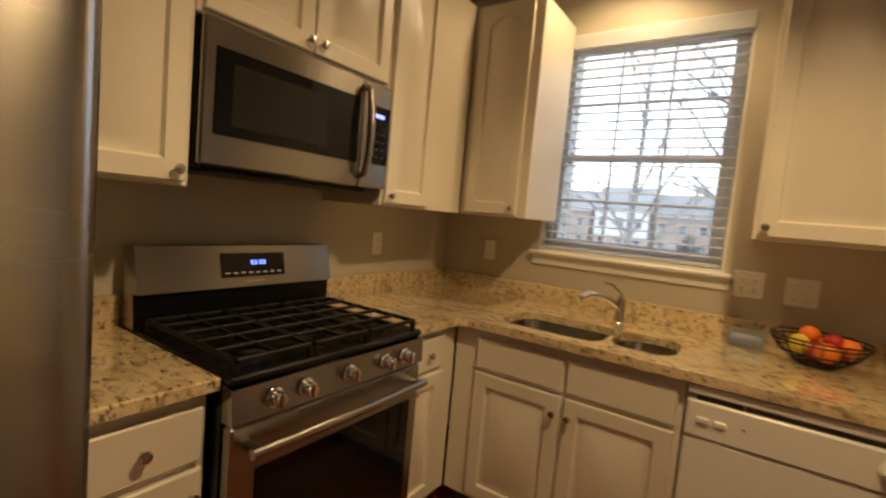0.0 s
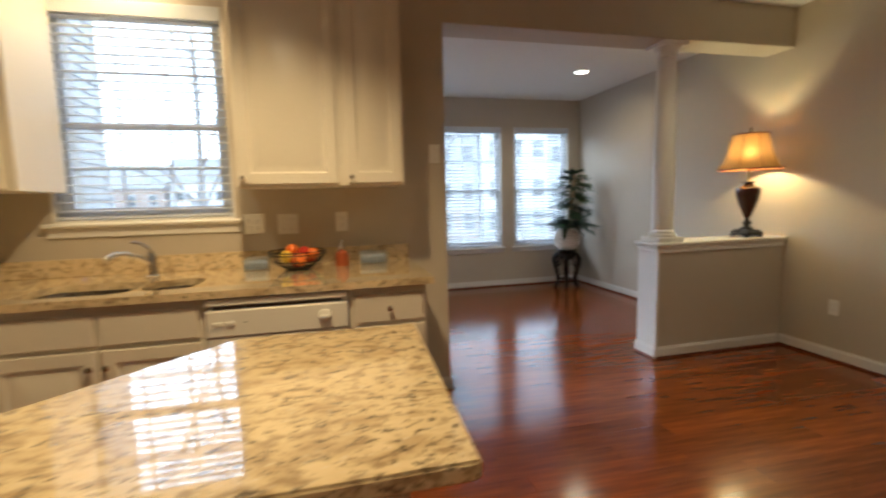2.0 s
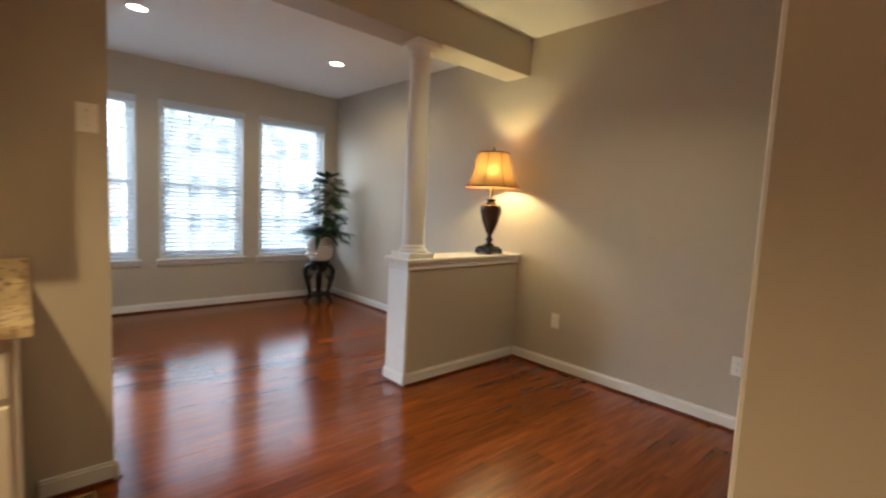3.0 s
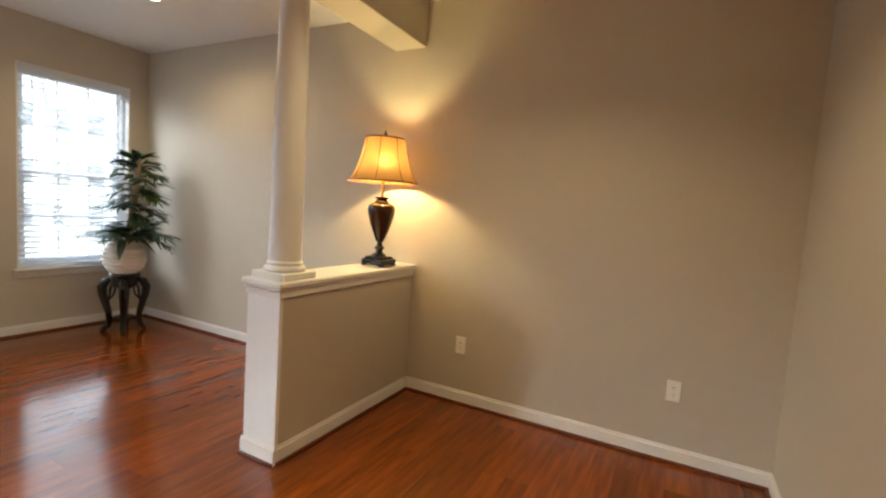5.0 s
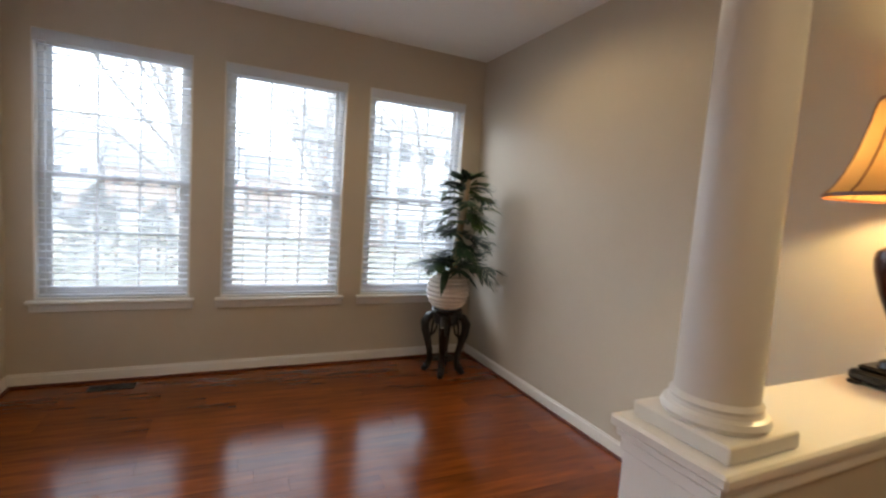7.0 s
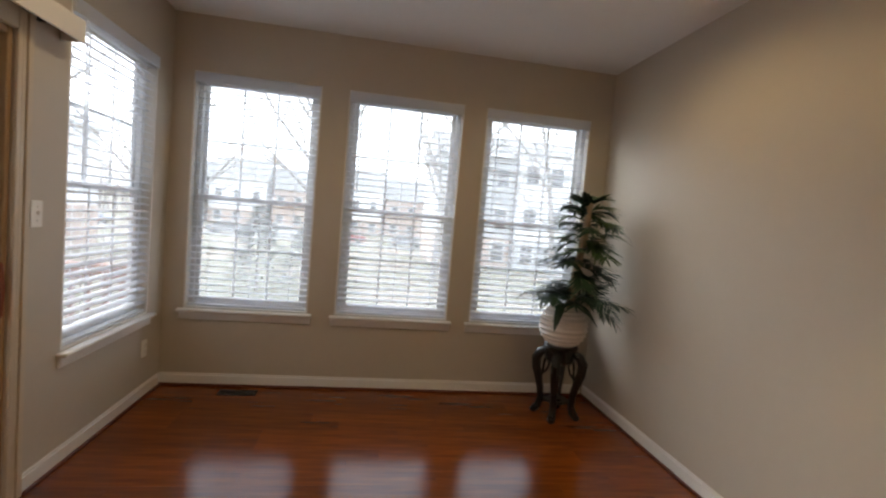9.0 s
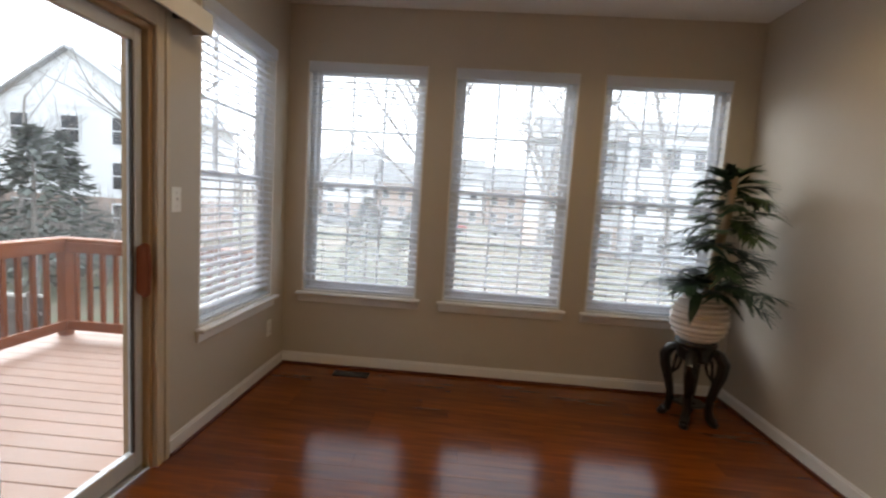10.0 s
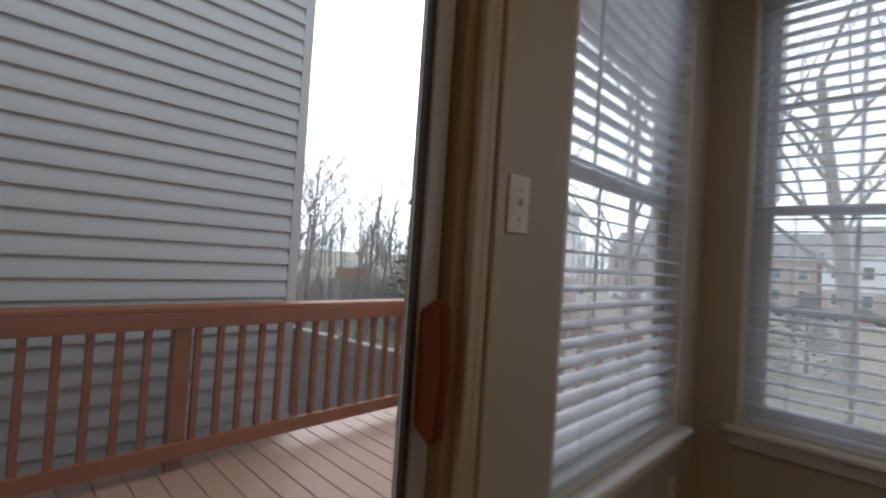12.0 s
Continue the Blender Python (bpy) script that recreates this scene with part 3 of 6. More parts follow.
kb = lathe(bmesh.new(), [(0.009, 0.0), (0.009, 0.012), (0.017, 0.018), (0.02, 0.027), (0.014, 0.035), (0.002, 0.037)], (3.755, YS - 0.018, 0.99), 16, "y")
part("knob", kb, brass, cl, "polished brass knob")

# column on the half wall
col = thing("column", (4.400, 4.072, 0.914), "white round column standing on the half wall cap", "column", kind="structure")
part("plinth", boxes((4.288, 4.512, 3.960, 4.184, 0.9145, 0.95), b=0.004), trim_paint, col)
part("shaft", lathe(bmesh.new(), [(0.100, 0.951), (0.105, 0.962), (0.100, 0.973), (0.090, 0.977), (0.087, 0.985), (0.090, 0.993), (0.082, 1.004), (0.079, 1.3), (0.077, 1.7), (0.071, 2.2), (0.069, 2.30), (0.078, 2.306), (0.078, 2.318), (0.069, 2.322), (0.070, 2.35), (0.09, 2.372), (0.094, 2.384)], (4.400, 4.072, 0), 40), trim_paint, col)
part("capital", boxes((4.293, 4.507, 3.967, 4.179, 2.385, 2.4155), b=0.004), trim_paint, col)


def can_light(x, y, top):
    th = thing("recessed_light", (x, y, top), "lit round recessed ceiling light with a white ring", "ceiling light", "recessed ceiling lights")
    ring = bmesh.new()
    lathe(ring, [(0.062, -0.001), (0.065, -0.006), (0.088, -0.006), (0.095, -0.001)], (x, y, top), 28)
    part("ring", ring, trim_paint, th)
    part("lens", lathe(bmesh.new(), [(0.001, -0.007), (0.06, -0.007), (0.061, -0.0015)], (x, y, top), 24), can_glow, th)


# rings and lenses for the unseen cans, three of them added as fill
for px, py in CANS_KITCHEN_UNSEEN:
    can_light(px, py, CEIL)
for px, py in CANS_SUNROOM:
    can_light(px, py, CEIL_S)
det = thing("smoke_detector", (3.514, 4.84, CEIL_S), "small white round smoke detector on the ceiling", "smoke detector")
part("body", lathe(bmesh.new(), [(0.05, -0.001), (0.05, -0.018), (0.04, -0.028), (0.001, -0.03)], (3.514, 4.84, CEIL_S), 24), vinyl, det)

# ---- kitchen ----
CT, CAB_TOP = 0.914, 2.42       # worktop height, top of the wall cabinets
CT_Y, CT_X = 3.125, 0.39        # front edges of the worktops
UP_Y, UP_X = 3.465, 0.115       # faces of the wall cabinets


def face_frame(side, face):
    """Places on a cabinet's face: u along it, d out of it, z up."""
    if side == "north":
        return lambda u, d, z: (u, face - d, z)
    if side == "south":
        return lambda u, d, z: (u, face + d, z)
    return lambda u, d, z: (face + d, u, z)


def fbox(bm, to, u0, u1, d0, d1, z0, z1, b=0.0):
    p, q = to(u0, d0, z0), to(u1, d1, z1)
    box(bm, min(p[0], q[0]), max(p[0], q[0]), min(p[1], q[1]), max(p[1], q[1]), z0, z1, b)


def loop(bm, to, pts, d):
    return [bm.verts.new(to(u, d, z)) for u, z in pts]


def arch(u0, u1, z0, z1, rise, n=10):
    """An outline with an arched top."""
    pts = [(u0, z0), (u1, z0)]
    for k in range(n + 1):
        f = k / n
        pts.append((u1 + (u0 - u1) * f, z1 - rise * (2 * f - 1) ** 2))
    return pts


def inset(pts, k):
    cu = (min(p[0] for p in pts) + max(p[0] for p in pts)) / 2
    cz = (min(p[1] for p in pts) + max(p[1] for p in pts)) / 2
    hu, hz = max(p[0] for p in pts) - cu, max(p[1] for p in pts) - cz
    return [(cu + (u - cu) * (hu - k) / hu, cz + (z - cz) * (hz - k) / hz) for u, z in pts]


def bridge(bm, a, b):
    n = len(a)
    for i in range(n):
        bm.faces.new((a[i], a[(i + 1) % n], b[(i + 1) % n], b[i]))


def raised_door(to, u0, u1, z0, z1, rise=0.0, stile=0.055):
    """A raised-panel leaf: a frame with a moulded opening and a bevelled centre."""
    bm = bmesh.new()
    o = [(u0, z0), (u1, z0)] + [(u1 + (u0 - u1) * k / 10, z1) for k in range(11)]
    hole = arch(u0 + stile, u1 - stile, z0 + stile, z1 - stile, rise)
    rings = [loop(bm, to, o, 0.0), loop(bm, to, o, 0.016), loop(bm, to, inset(o, 0.004), 0.02), loop(bm, to, hole, 0.02), loop(bm, to, inset(hole, 0.007), 0.007), loop(bm, to, inset(hole, 0.014), 0.006), loop(bm, to, inset(hole, 0.044), 0.019)]
    for a, b in zip(rings, rings[1:]):
        bridge(bm, a, b)
    bm.faces.new(rings[0])
    bm.faces.new(rings[-1])
    return bm


def knob_mesh(to, u, z, d=0.02):
    bm = bmesh.new()
    prof = [(0.006, d), (0.005, d + 0.012), (0.011, d + 0.016), (0.0145, d + 0.022), (0.012, d + 0.028), (0.002, d + 0.030)]
    segs, rings = 14, []
    for r, h in prof:
        rings.append([bm.verts.new(to(u + r * math.cos(2 * math.pi * i / segs), h, z + r * math.sin(2 * math.pi * i / segs))) for i in range(segs)])
    for a, b in zip(rings, rings[1:]):
        bridge(bm, a, b)
    bm.faces.new(rings[-1])
    return bm


def add_door(th, to, u0, u1, z0, z1, knob=None, rise=0.0, name="door"):
    dr = part(name, raised_door(to, u0, u1, z0, z1, rise), cabinet_paint, th)
    if knob:
        part("knob", knob_mesh(to, *knob), nickel, dr, "satin nickel knob")


def add_drawer(th, to, u0, u1, z0, z1, knob=True):
    bm = bmesh.new()
    fbox(bm, to, u0, u1, 0.0005, 0.02, z0, z1, b=0.005)
    dr = part("drawer_front", bm, cabinet_paint, th)
    if knob:
        part("knob", knob_mesh(to, (u0 + u1) / 2, (z0 + z1) / 2), nickel, dr, "satin nickel knob")


def wall_cabinet(side, face, back, u0, u1, z0, leaves, label):
    """leaves: (u0, u1, knob u)."""
    to = face_frame(side, face)
    p = to((u0 + u1) / 2, 0, z0)
    th = thing("wall_cabinet", p, label, "cabinet", "white kitchen wall cabinets")
    bm = bmesh.new()
    fbox(bm, to, u0, u1, -abs(face - back), 0, z0, CAB_TOP, b=0.002)
    part("body", bm, cabinet_paint, th)
    for a, b, k in leaves:
        add_door(th, to, a, b, z0 + 0.012, CAB_TOP - 0.012, (k, z0 + 0.045), rise=0.05 if CAB_TOP - z0 > 0.8 else 0.03)
    return th


wall_cabinet("north", UP_Y, YK, 1.402, 1.925, 1.370, [(1.418, 1.900, 1.44)], "white arched-panel wall cabinet beside the kitchen window")
wall_cabinet("north", UP_Y, YK, 1.927, 2.250, 1.370, [(1.945, 2.236, 1.968)], "narrow white arched-panel wall cabinet")
wall_cabinet("north", UP_Y, YK, 0.117, 0.487, 1.370, [(0.150, 0.440, 0.418)], "white arched-panel corner wall cabinet")
wall_cabinet("west", UP_X, XW, 2.835, 3.45, 1.370, [(2.85, 3.15, 2.872)], "white arched-panel wall cabinet beside the microwave")
wall_cabinet("west", UP_X, XW, 2.062, 2.832, 1.842, [(2.078, 2.440, 2.415), (2.446, 2.815, 2.470)], "short white wall cabinet over the microwave")
wall_cabinet("west", UP_X, XW, 1.715, 2.060, 1.370, [(1.735, 2.045, 2.02)], "white wall cabinet beside the fridge")


def base_cabinet(side, face, back, u0, u1, label):
    to = face_frame(side, face)
    p = to((u0 + u1) / 2, 0, 0)
    th = thing("base_cabinet", (p[0], p[1], 0), label, "cabinet", "white kitchen base cabinets")
    bm, kick = bmesh.new(), bmesh.new()
    if "sink" in label:
        fbox(bm, to, u0, u1, -abs(face - back), 0, 0.10, 0.70, b=0.002)
        rail_ = bmesh.new()
        fbox(rail_, to, u0, u1, -0.03, 0, 0.7005, CT - 0.036)
        part("face_rail", rail_, cabinet_paint, th)
        for a, b in ((u0, u0 + 0.02), (u1 - 0.02, u1)):
            side_ = bmesh.new()
            fbox(side_, to, a, b, -abs(face - back), -0.0305, 0.7005, CT - 0.036)
            part("side_panel", side_, cabinet_paint, th)
    else:
        fbox(bm, to, u0, u1, -abs(face - back), 0, 0.10, CT - 0.036, b=0.002)
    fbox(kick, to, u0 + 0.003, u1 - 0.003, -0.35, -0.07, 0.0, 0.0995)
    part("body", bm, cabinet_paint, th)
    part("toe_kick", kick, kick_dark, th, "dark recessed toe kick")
    return th, to


BF_Y, BF_X = CT_Y + 0.045, CT_X - 0.045
th, to = base_cabinet("north", BF_Y, YK - 0.06, 0.352, 1.283, "white sink cabinet with two doors and false drawer fronts")
# the bowls hang in the cabinet, so its body stays below them
for a, b, k in ((0.470, 0.862, 0.838), (0.876, 1.262, 0.900)):
    add_door(th, to, a, b, 0.125, 0.685, (k, 0.615))
    add_drawer(th, to, a, b, 0.705, 0.842, False)
th, to = base_cabinet("north", BF_Y, YK - 0.06, 1.915, 2.290, "narrow white base cabinet at the end of the worktop")
add_door(th, to, 1.935, 2.272, 0.125, 0.685, (1.965, 0.64))
add_drawer(th, to, 1.935, 2.272, 0.705, 0.842)
th, to = base_cabinet("west", BF_X, XW + 0.06, 2.800, 3.165, "narrow white base cabinet beside the range")
add_door(th, to, 2.815, 3.055, 0.125, 0.685, (2.840, 0.64))
add_drawer(th, to, 2.815, 3.055, 0.705, 0.842)
th, to = base_cabinet("west", BF_X, XW + 0.06, 1.715, 2.018, "small white base cabinet between fridge and range")
add_door(th, to, 1.730, 2.004, 0.125, 0.685, (1.978, 0.62))
add_drawer(th, to, 1.730, 2.004, 0.705, 0.842)

# worktops
SINK = (0.515, 1.225, 3.215, 3.555)
top = thing("worktop", (0.9, 3.5, CT), "speckled beige granite worktop with an upstand and sink opening", "worktop")
z0, z1 = CT - 0.034, CT
slab = bmesh.new()
prism(slab, [(XW, 2.797), (CT_X, 2.797), (CT_X, CT_Y - 0.035), (CT_X + 0.035, CT_Y), (SINK[0], CT_Y), (SINK[0], YK), (XW, YK)], z0, z1)
prism(slab, [(SINK[1], CT_Y), (2.325, CT_Y), (2.325, YK), (SINK[1], YK)], z0, z1)
box(slab, SINK[0], SINK[1], CT_Y, SINK[2], z0, z1)
box(slab, SINK[0], SINK[1], SINK[3], YK, z0, z1)
bmesh.ops.remove_doubles(slab, verts=slab.verts, dist=0.0005)
part("slab", slab, granite, top)
# rounded corners of the two bowl openings
fill = bmesh.new()


def corner_fill(x, y, sx, sy, r):
    pts = [(x, y)]
    for k in range(7):
        a = math.pi / 2 * k / 6
        pts.append((x + sx * r * (1 - math.sin(a)), y + sy * r * (1 - math.cos(a))))
    prism(fill, pts, z0, z1 - 0.0004)


BOWLS = ((SINK[0], 0.960, SINK[2], SINK[3]), (0.985, SINK[1], SINK[2] + 0.035, SINK[3]))
for bx0, bx1, by0, by1 in BOWLS:
    for x, sx in ((bx0, 1), (bx1, -1)):
        for y, sy in ((by0, 1), (by1, -1)):
            corner_fill(x, y, sx, sy, 0.085)
box(fill, 0.960, 0.985, SINK[2], SINK[3], z0, z1 - 0.0004)
box(fill, 0.985, SINK[1], SINK[2], SINK[2] + 0.035, z0, z1 - 0.0004)
tagged(part("sink_edge", fill, granite, top), kind="stuff")
part("upstand", boxes((XW + 0.02, 2.325, YK - 0.02, YK, CT, CT + 0.098), (XW, XW + 0.02, 2.797, YK, CT, CT + 0.098), b=0.002), granite, top, "granite upstand along the wall")
top2 = thing("worktop", (0.1, 1.86, CT), "short speckled granite worktop beside the fridge", "worktop")
part("slab", boxes((XW, CT_X, 1.716, 2.028, z0, z1), b=0.004), granite, top2)
part("upstand", boxes((XW, XW + 0.02, 1.712, 2.028, CT, CT + 0.098), b=0.002), granite, top2)

sink = thing("sink", (0.87, 3.39, CT - 0.2), "stainless steel double-bowl sink set under the granite", "sink")
for bx0, bx1, by0, by1 in BOWLS:
    bm = bmesh.new()
    rings = []
    for zz, k, r in ((z0 - 0.001, -0.012, 0.09), (z0 - 0.03, -0.004, 0.085), (CT - 0.16, 0.008, 0.08), (CT - 0.185, 0.03, 0.07)):
        ring = []
        for x, y, a0 in ((bx1 - k - r, by1 - k - r, 0), (bx0 + k + r, by1 - k - r, 90), (bx0 + k + r, by0 + k + r, 180), (bx1 - k - r, by0 + k + r, 270)):
            for j in range(5):
                a = radians(a0 + 22.5 * j)
                ring.append(bm.verts.new((x + r * math.cos(a), y + r * math.sin(a), zz)))
        rings.append(ring)
    for a, b in zip(rings, rings[1:]):
        bridge(bm, a, b)
    bm.faces.new(rings[-1])
    bw = part("bowl", bm, steel, sink)
    part("drain", lathe(bmesh.new(), [(0.04, CT - 0.1845), (0.042, CT - 0.182), (0.03, CT - 0.181), (0.001, CT - 0.183)], ((bx0 + bx1) / 2, (by0 + by1) / 2, 0), 18), chrome, bw)

# faucet with a single lever and a pull-out spout
fx, fy = 0.925, 3.685
fau = thing("faucet", (fx, fy, CT), "chrome single-lever kitchen faucet with a pull-out spout", "faucet")
part("body", lathe(bmesh.new(), [(0.032, CT), (0.033, CT + 0.008), (0.026, CT + 0.014), (0.023, CT + 0.06), (0.025, CT + 0.10), (0.022, CT + 0.125), (0.001, CT + 0.132)], (fx, fy, 0), 20), chrome, fau)
sp = bmesh.new()
tube(sp, [(fx, fy, CT + 0.07), (fx - 0.045, fy - 0.055, CT + 0.115), (fx - 0.085, fy - 0.105, CT + 0.135), (fx - 0.115, fy - 0.145, CT + 0.135), (fx - 0.14, fy - 0.18, CT + 0.115)], 0.016, 12, (1, 0.95, 0.95, 1.15, 1.2))
part("spout", sp, chrome, fau)
lv = bmesh.new()
tube(lv, [(fx, fy, CT + 0.125), (fx - 0.005, fy - 0.01, CT + 0.15), (fx - 0.04, fy - 0.03, CT + 0.185), (fx - 0.075, fy - 0.045, CT + 0.192)], 0.009, 10, (1.2, 1.1, 0.9, 0.8))
part("lever", lv, chrome, fau)

# dishwasher
dw = thing("dishwasher", (1.6, BF_Y, 0), "white built-in dishwasher with a knob control panel", "dishwasher")
D0, D1 = 1.288, 1.910
part("body", boxes((D0, D1, BF_Y, YK - 0.08, 0.1, CT - 0.038)), appliance_white, dw)
part("door", boxes((D0 + 0.004, D1 - 0.004, BF_Y - 0.028, BF_Y - 0.0005, 0.12, 0.695), b=0.005), appliance_white, dw)
pn = part("control_panel", boxes((D0 + 0.004, D1 - 0.004, BF_Y - 0.034, BF_Y - 0.0005, 0.70, 0.822), b=0.006), appliance_white, dw)
part("top_strip", boxes((D0 + 0.004, D1 - 0.004, BF_Y - 0.034, BF_Y - 0.0005, 0.842, 0.872), b=0.005), appliance_white, dw)
part("vent_slot", boxes((D0 + 0.03, 1.45, BF_Y - 0.026, BF_Y - 0.0006, 0.824, 0.840), (1.455, D1 - 0.03, BF_Y - 0.02, BF_Y - 0.0006, 0.824, 0.840)), slot_dark, dw, "dark vent slot")
for x in (D0 + 0.055, D0 + 0.105):
    part("button", boxes((x - 0.019, x + 0.019, BF_Y - 0.043, BF_Y - 0.0345, 0.752, 0.772), b=0.004), appliance_white, pn)
part("dial", lathe(bmesh.new(), [(0.03, -0.0345), (0.029, -0.045), (0.02, -0.05), (0.001, -0.05)], (1.80, BF_Y, 0.765), 20, "y"), appliance_white, pn)
part("dial_grip", boxes((1.776, 1.824, BF_Y - 0.062, BF_Y - 0.0505, 0.758, 0.772), b=0.003), appliance_white, pn)
part("indicator", boxes((D0 + 0.165, D0 + 0.172, BF_Y - 0.0365, BF_Y - 0.0345, 0.762, 0.769)), slot_dark, pn)
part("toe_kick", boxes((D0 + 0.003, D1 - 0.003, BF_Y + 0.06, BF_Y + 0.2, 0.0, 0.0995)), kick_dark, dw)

# gas range
R0, R1, RX = 2.032, 2.792, 0.425
rg = thing("range", (0.1, 2.41, 0), "stainless steel gas range with black grates and a blue clock", "range")
part("body", boxes((XW + 0.03, RX - 0.035, R0, R1, 0.06, 0.895), b=0.003), black_enamel, rg, "black side body")
part("base", boxes((XW + 0.06, RX - 0.08, R0 + 0.02, R1 - 0.02, 0.0, 0.0595)), black_enamel, rg)
part("cooktop", boxes((XW + 0.03, RX, R0, R1, 0.8955, 0.918), b=0.006), black_enamel, rg, "black enamel cooktop")
pan = bmesh.new()
prism(pan, [(RX - 0.034, 0.80), (RX + 0.012, 0.80), (RX + 0.006, 0.890), (RX - 0.034, 0.8945)], R0, R1, "y")
panel = part("control_panel", pan, steel, rg, "slanted stainless control panel")
for y in (R0 + 0.115, R0 + 0.215, R0 + 0.38, R0 + 0.545, R0 + 0.645):
    kn = lathe(bmesh.new(), [(0.027, 0.0125), (0.027, 0.018), (0.021, 0.022), (0.020, 0.045), (0.017, 0.049), (0.001, 0.049)], (RX, y, 0.846), 20, "x")
    box(kn, RX + 0.044, RX + 0.058, y - 0.006, y + 0.006, 0.828, 0.866, b=0.003)
    part("knob", kn, chrome, panel, "round metal burner knob")
od = part("oven_door", boxes((RX - 0.034, RX + 0.006, R0 + 0.004, R1 - 0.004, 0.215, 0.792), b=0.006), steel, rg, "stainless oven door")
part("oven_window", boxes((RX + 0.0065, RX + 0.010, R0 + 0.075, R1 - 0.055, 0.27, 0.665), b=0.001), black_glass, od, "black glass oven window")
hb = bmesh.new()
tube(hb, [(RX + 0.055, R0 + 0.03, 0.738), (RX + 0.062, R0 + 0.25, 0.738), (RX + 0.062, R1 - 0.25, 0.738), (RX + 0.055, R1 - 0.03, 0.738)], 0.014, 12)
for y in (R0 + 0.05, R1 - 0.05):
    box(hb, RX + 0.006, RX + 0.052, y - 0.012, y + 0.012, 0.727, 0.749, b=0.004)
part("handle", hb, steel, od, "curved stainless handle bar")
slt = bmesh.new()
for k in range(3):
    y = R0 + 0.20 + k * 0.15
    box(slt, RX + 0.0062, RX + 0.0075, y, y + 0.10, 0.773, 0.779)
part("vent", slt, slot_dark, od)
part("drawer", boxes((RX - 0.034, RX + 0.004, R0 + 0.004, R1 - 0.004, 0.065, 0.208), b=0.006), steel, rg, "stainless storage drawer")
bg = bmesh.new()
prism(bg, [(XW + 0.03, 0.9185), (XW + 0.115, 0.9185), (XW + 0.105, 1.03), (XW + 0.135, 1.03), (XW + 0.10, 1.176), (XW + 0.03, 1.176)], R0, R1, "y")
guard = part("backguard", bg, steel, rg, "stainless backguard")
part("lower_panel", boxes((XW + 0.1165, XW + 0.119, R0 + 0.002, R1 - 0.002, 0.92, 1.028)), black_enamel, guard, "black lower panel")
dsp = bmesh.new()


def guard_x(z):
    return XW + 0.135 - (z - 1.03) * 0.035 / 0.146


def slanted(bm, y0, y1, za, zb, d0, d1):
    prism(bm, [(guard_x(za) + d0, za), (guard_x(za) + d1, za), (guard_x(zb) + d1, zb), (guard_x(zb) + d0, zb)], y0, y1, "y")


slanted(dsp, 2.30, 2.56, 1.065, 1.15, 0.0006, 0.003)
disp = part("display", dsp, black_glass, guard, "black clock display")
led = bmesh.new()
for k, y in enumerate((2.415, 2.430, 2.450, 2.465)):
    slanted(led, y, y + 0.010, 1.108, 1.124, 0.0032, 0.0042)
part("digits", led, blue_led, disp, "lit blue clock digits")
btn = bmesh.new()
for k in range(8):
    slanted(btn, 2.315 + k * 0.03, 2.33 + k * 0.03, 1.078, 1.082, 0.0032, 0.0038)
part("buttons", btn, plate_plastic, disp)
mk = bmesh.new()
slanted(mk, 2.39, 2.47, 1.046, 1.052, 0.0006, 0.0012)
part("badge", mk, nickel, guard)
# burners and three grates
for x, y, r in ((0.02, 2.17, 0.045), (0.28, 2.17, 0.05), (0.15, 2.412, 0.055), (0.02, 2.655, 0.04), (0.28, 2.655, 0.05)):
    br = part("burner", lathe(bmesh.new(), [(r + 0.02, 0.9185), (r + 0.018, 0.924), (r, 0.926), (r, 0.936), (r - 0.006, 0.941), (0.001, 0.942)], (x, y, 0), 20), cast_iron, rg)
for g0, g1 in ((R0 + 0.02, R0 + 0.262), (R0 + 0.266, R1 - 0.266), (R1 - 0.262, R1 - 0.02)):
    bm = bmesh.new()
    x0, x1, zt = XW + 0.15, RX - 0.02, 0.958
    for x in (x0, x1 - 0.012):
        box(bm, x, x + 0.012, g0, g1, zt - 0.014, zt, b=0.003)
    for y in (g0, g1 - 0.012, (g0 + g1) / 2 - 0.006):
        box(bm, x0, x1, y, y + 0.012, zt - 0.014, zt, b=0.003)
    for k in range(1, 5):
        x = x0 + (x1 - x0) * k / 5
        box(bm, x - 0.005, x + 0.005, g0, g1, zt - 0.010, zt + 0.003, b=0.003)
    for x in (x0, x1 - 0.014):
        for y in (g0, g1 - 0.014):
            box(bm, x, x + 0.014, y, y + 0.014, 0.9185, zt - 0.013)
    part("grate", bm, cast_iron, rg, "black cast-iron grate")

# microwave over the range
screen_mesh = material("screen_mesh", (0.010, 0.0095, 0.009), 0.2, vary=0.2, grain=400, bump=0.1)
M0, M1, MX, MZ0, MZ1 = 2.070, 2.828, 0.150, 1.428, 1.836
mw = thing("microwave", (0, 2.45, MZ0), "stainless over-range microwave with a black glass door", "microwave")
part("body", boxes((XW, MX - 0.0225, M0 + 0.0005, M1 - 0.002, MZ0, MZ1), b=0.003), black_enamel, mw, "black body")
md = part("door", boxes((MX - 0.022, MX, M0, 2.668, MZ0 + 0.006, MZ1), b=0.006), steel, mw, "stainless door")
part("glass", boxes((MX + 0.0005, MX + 0.004, M0 + 0.035, 2.655, MZ0 + 0.095, MZ1 - 0.075), b=0.001), black_glass, md, "black door glass")
part("screen", boxes((MX + 0.0043, MX + 0.0050, M0 + 0.085, 2.50, MZ0 + 0.125, MZ1 - 0.11)), screen_mesh, md, "dark mesh screen")
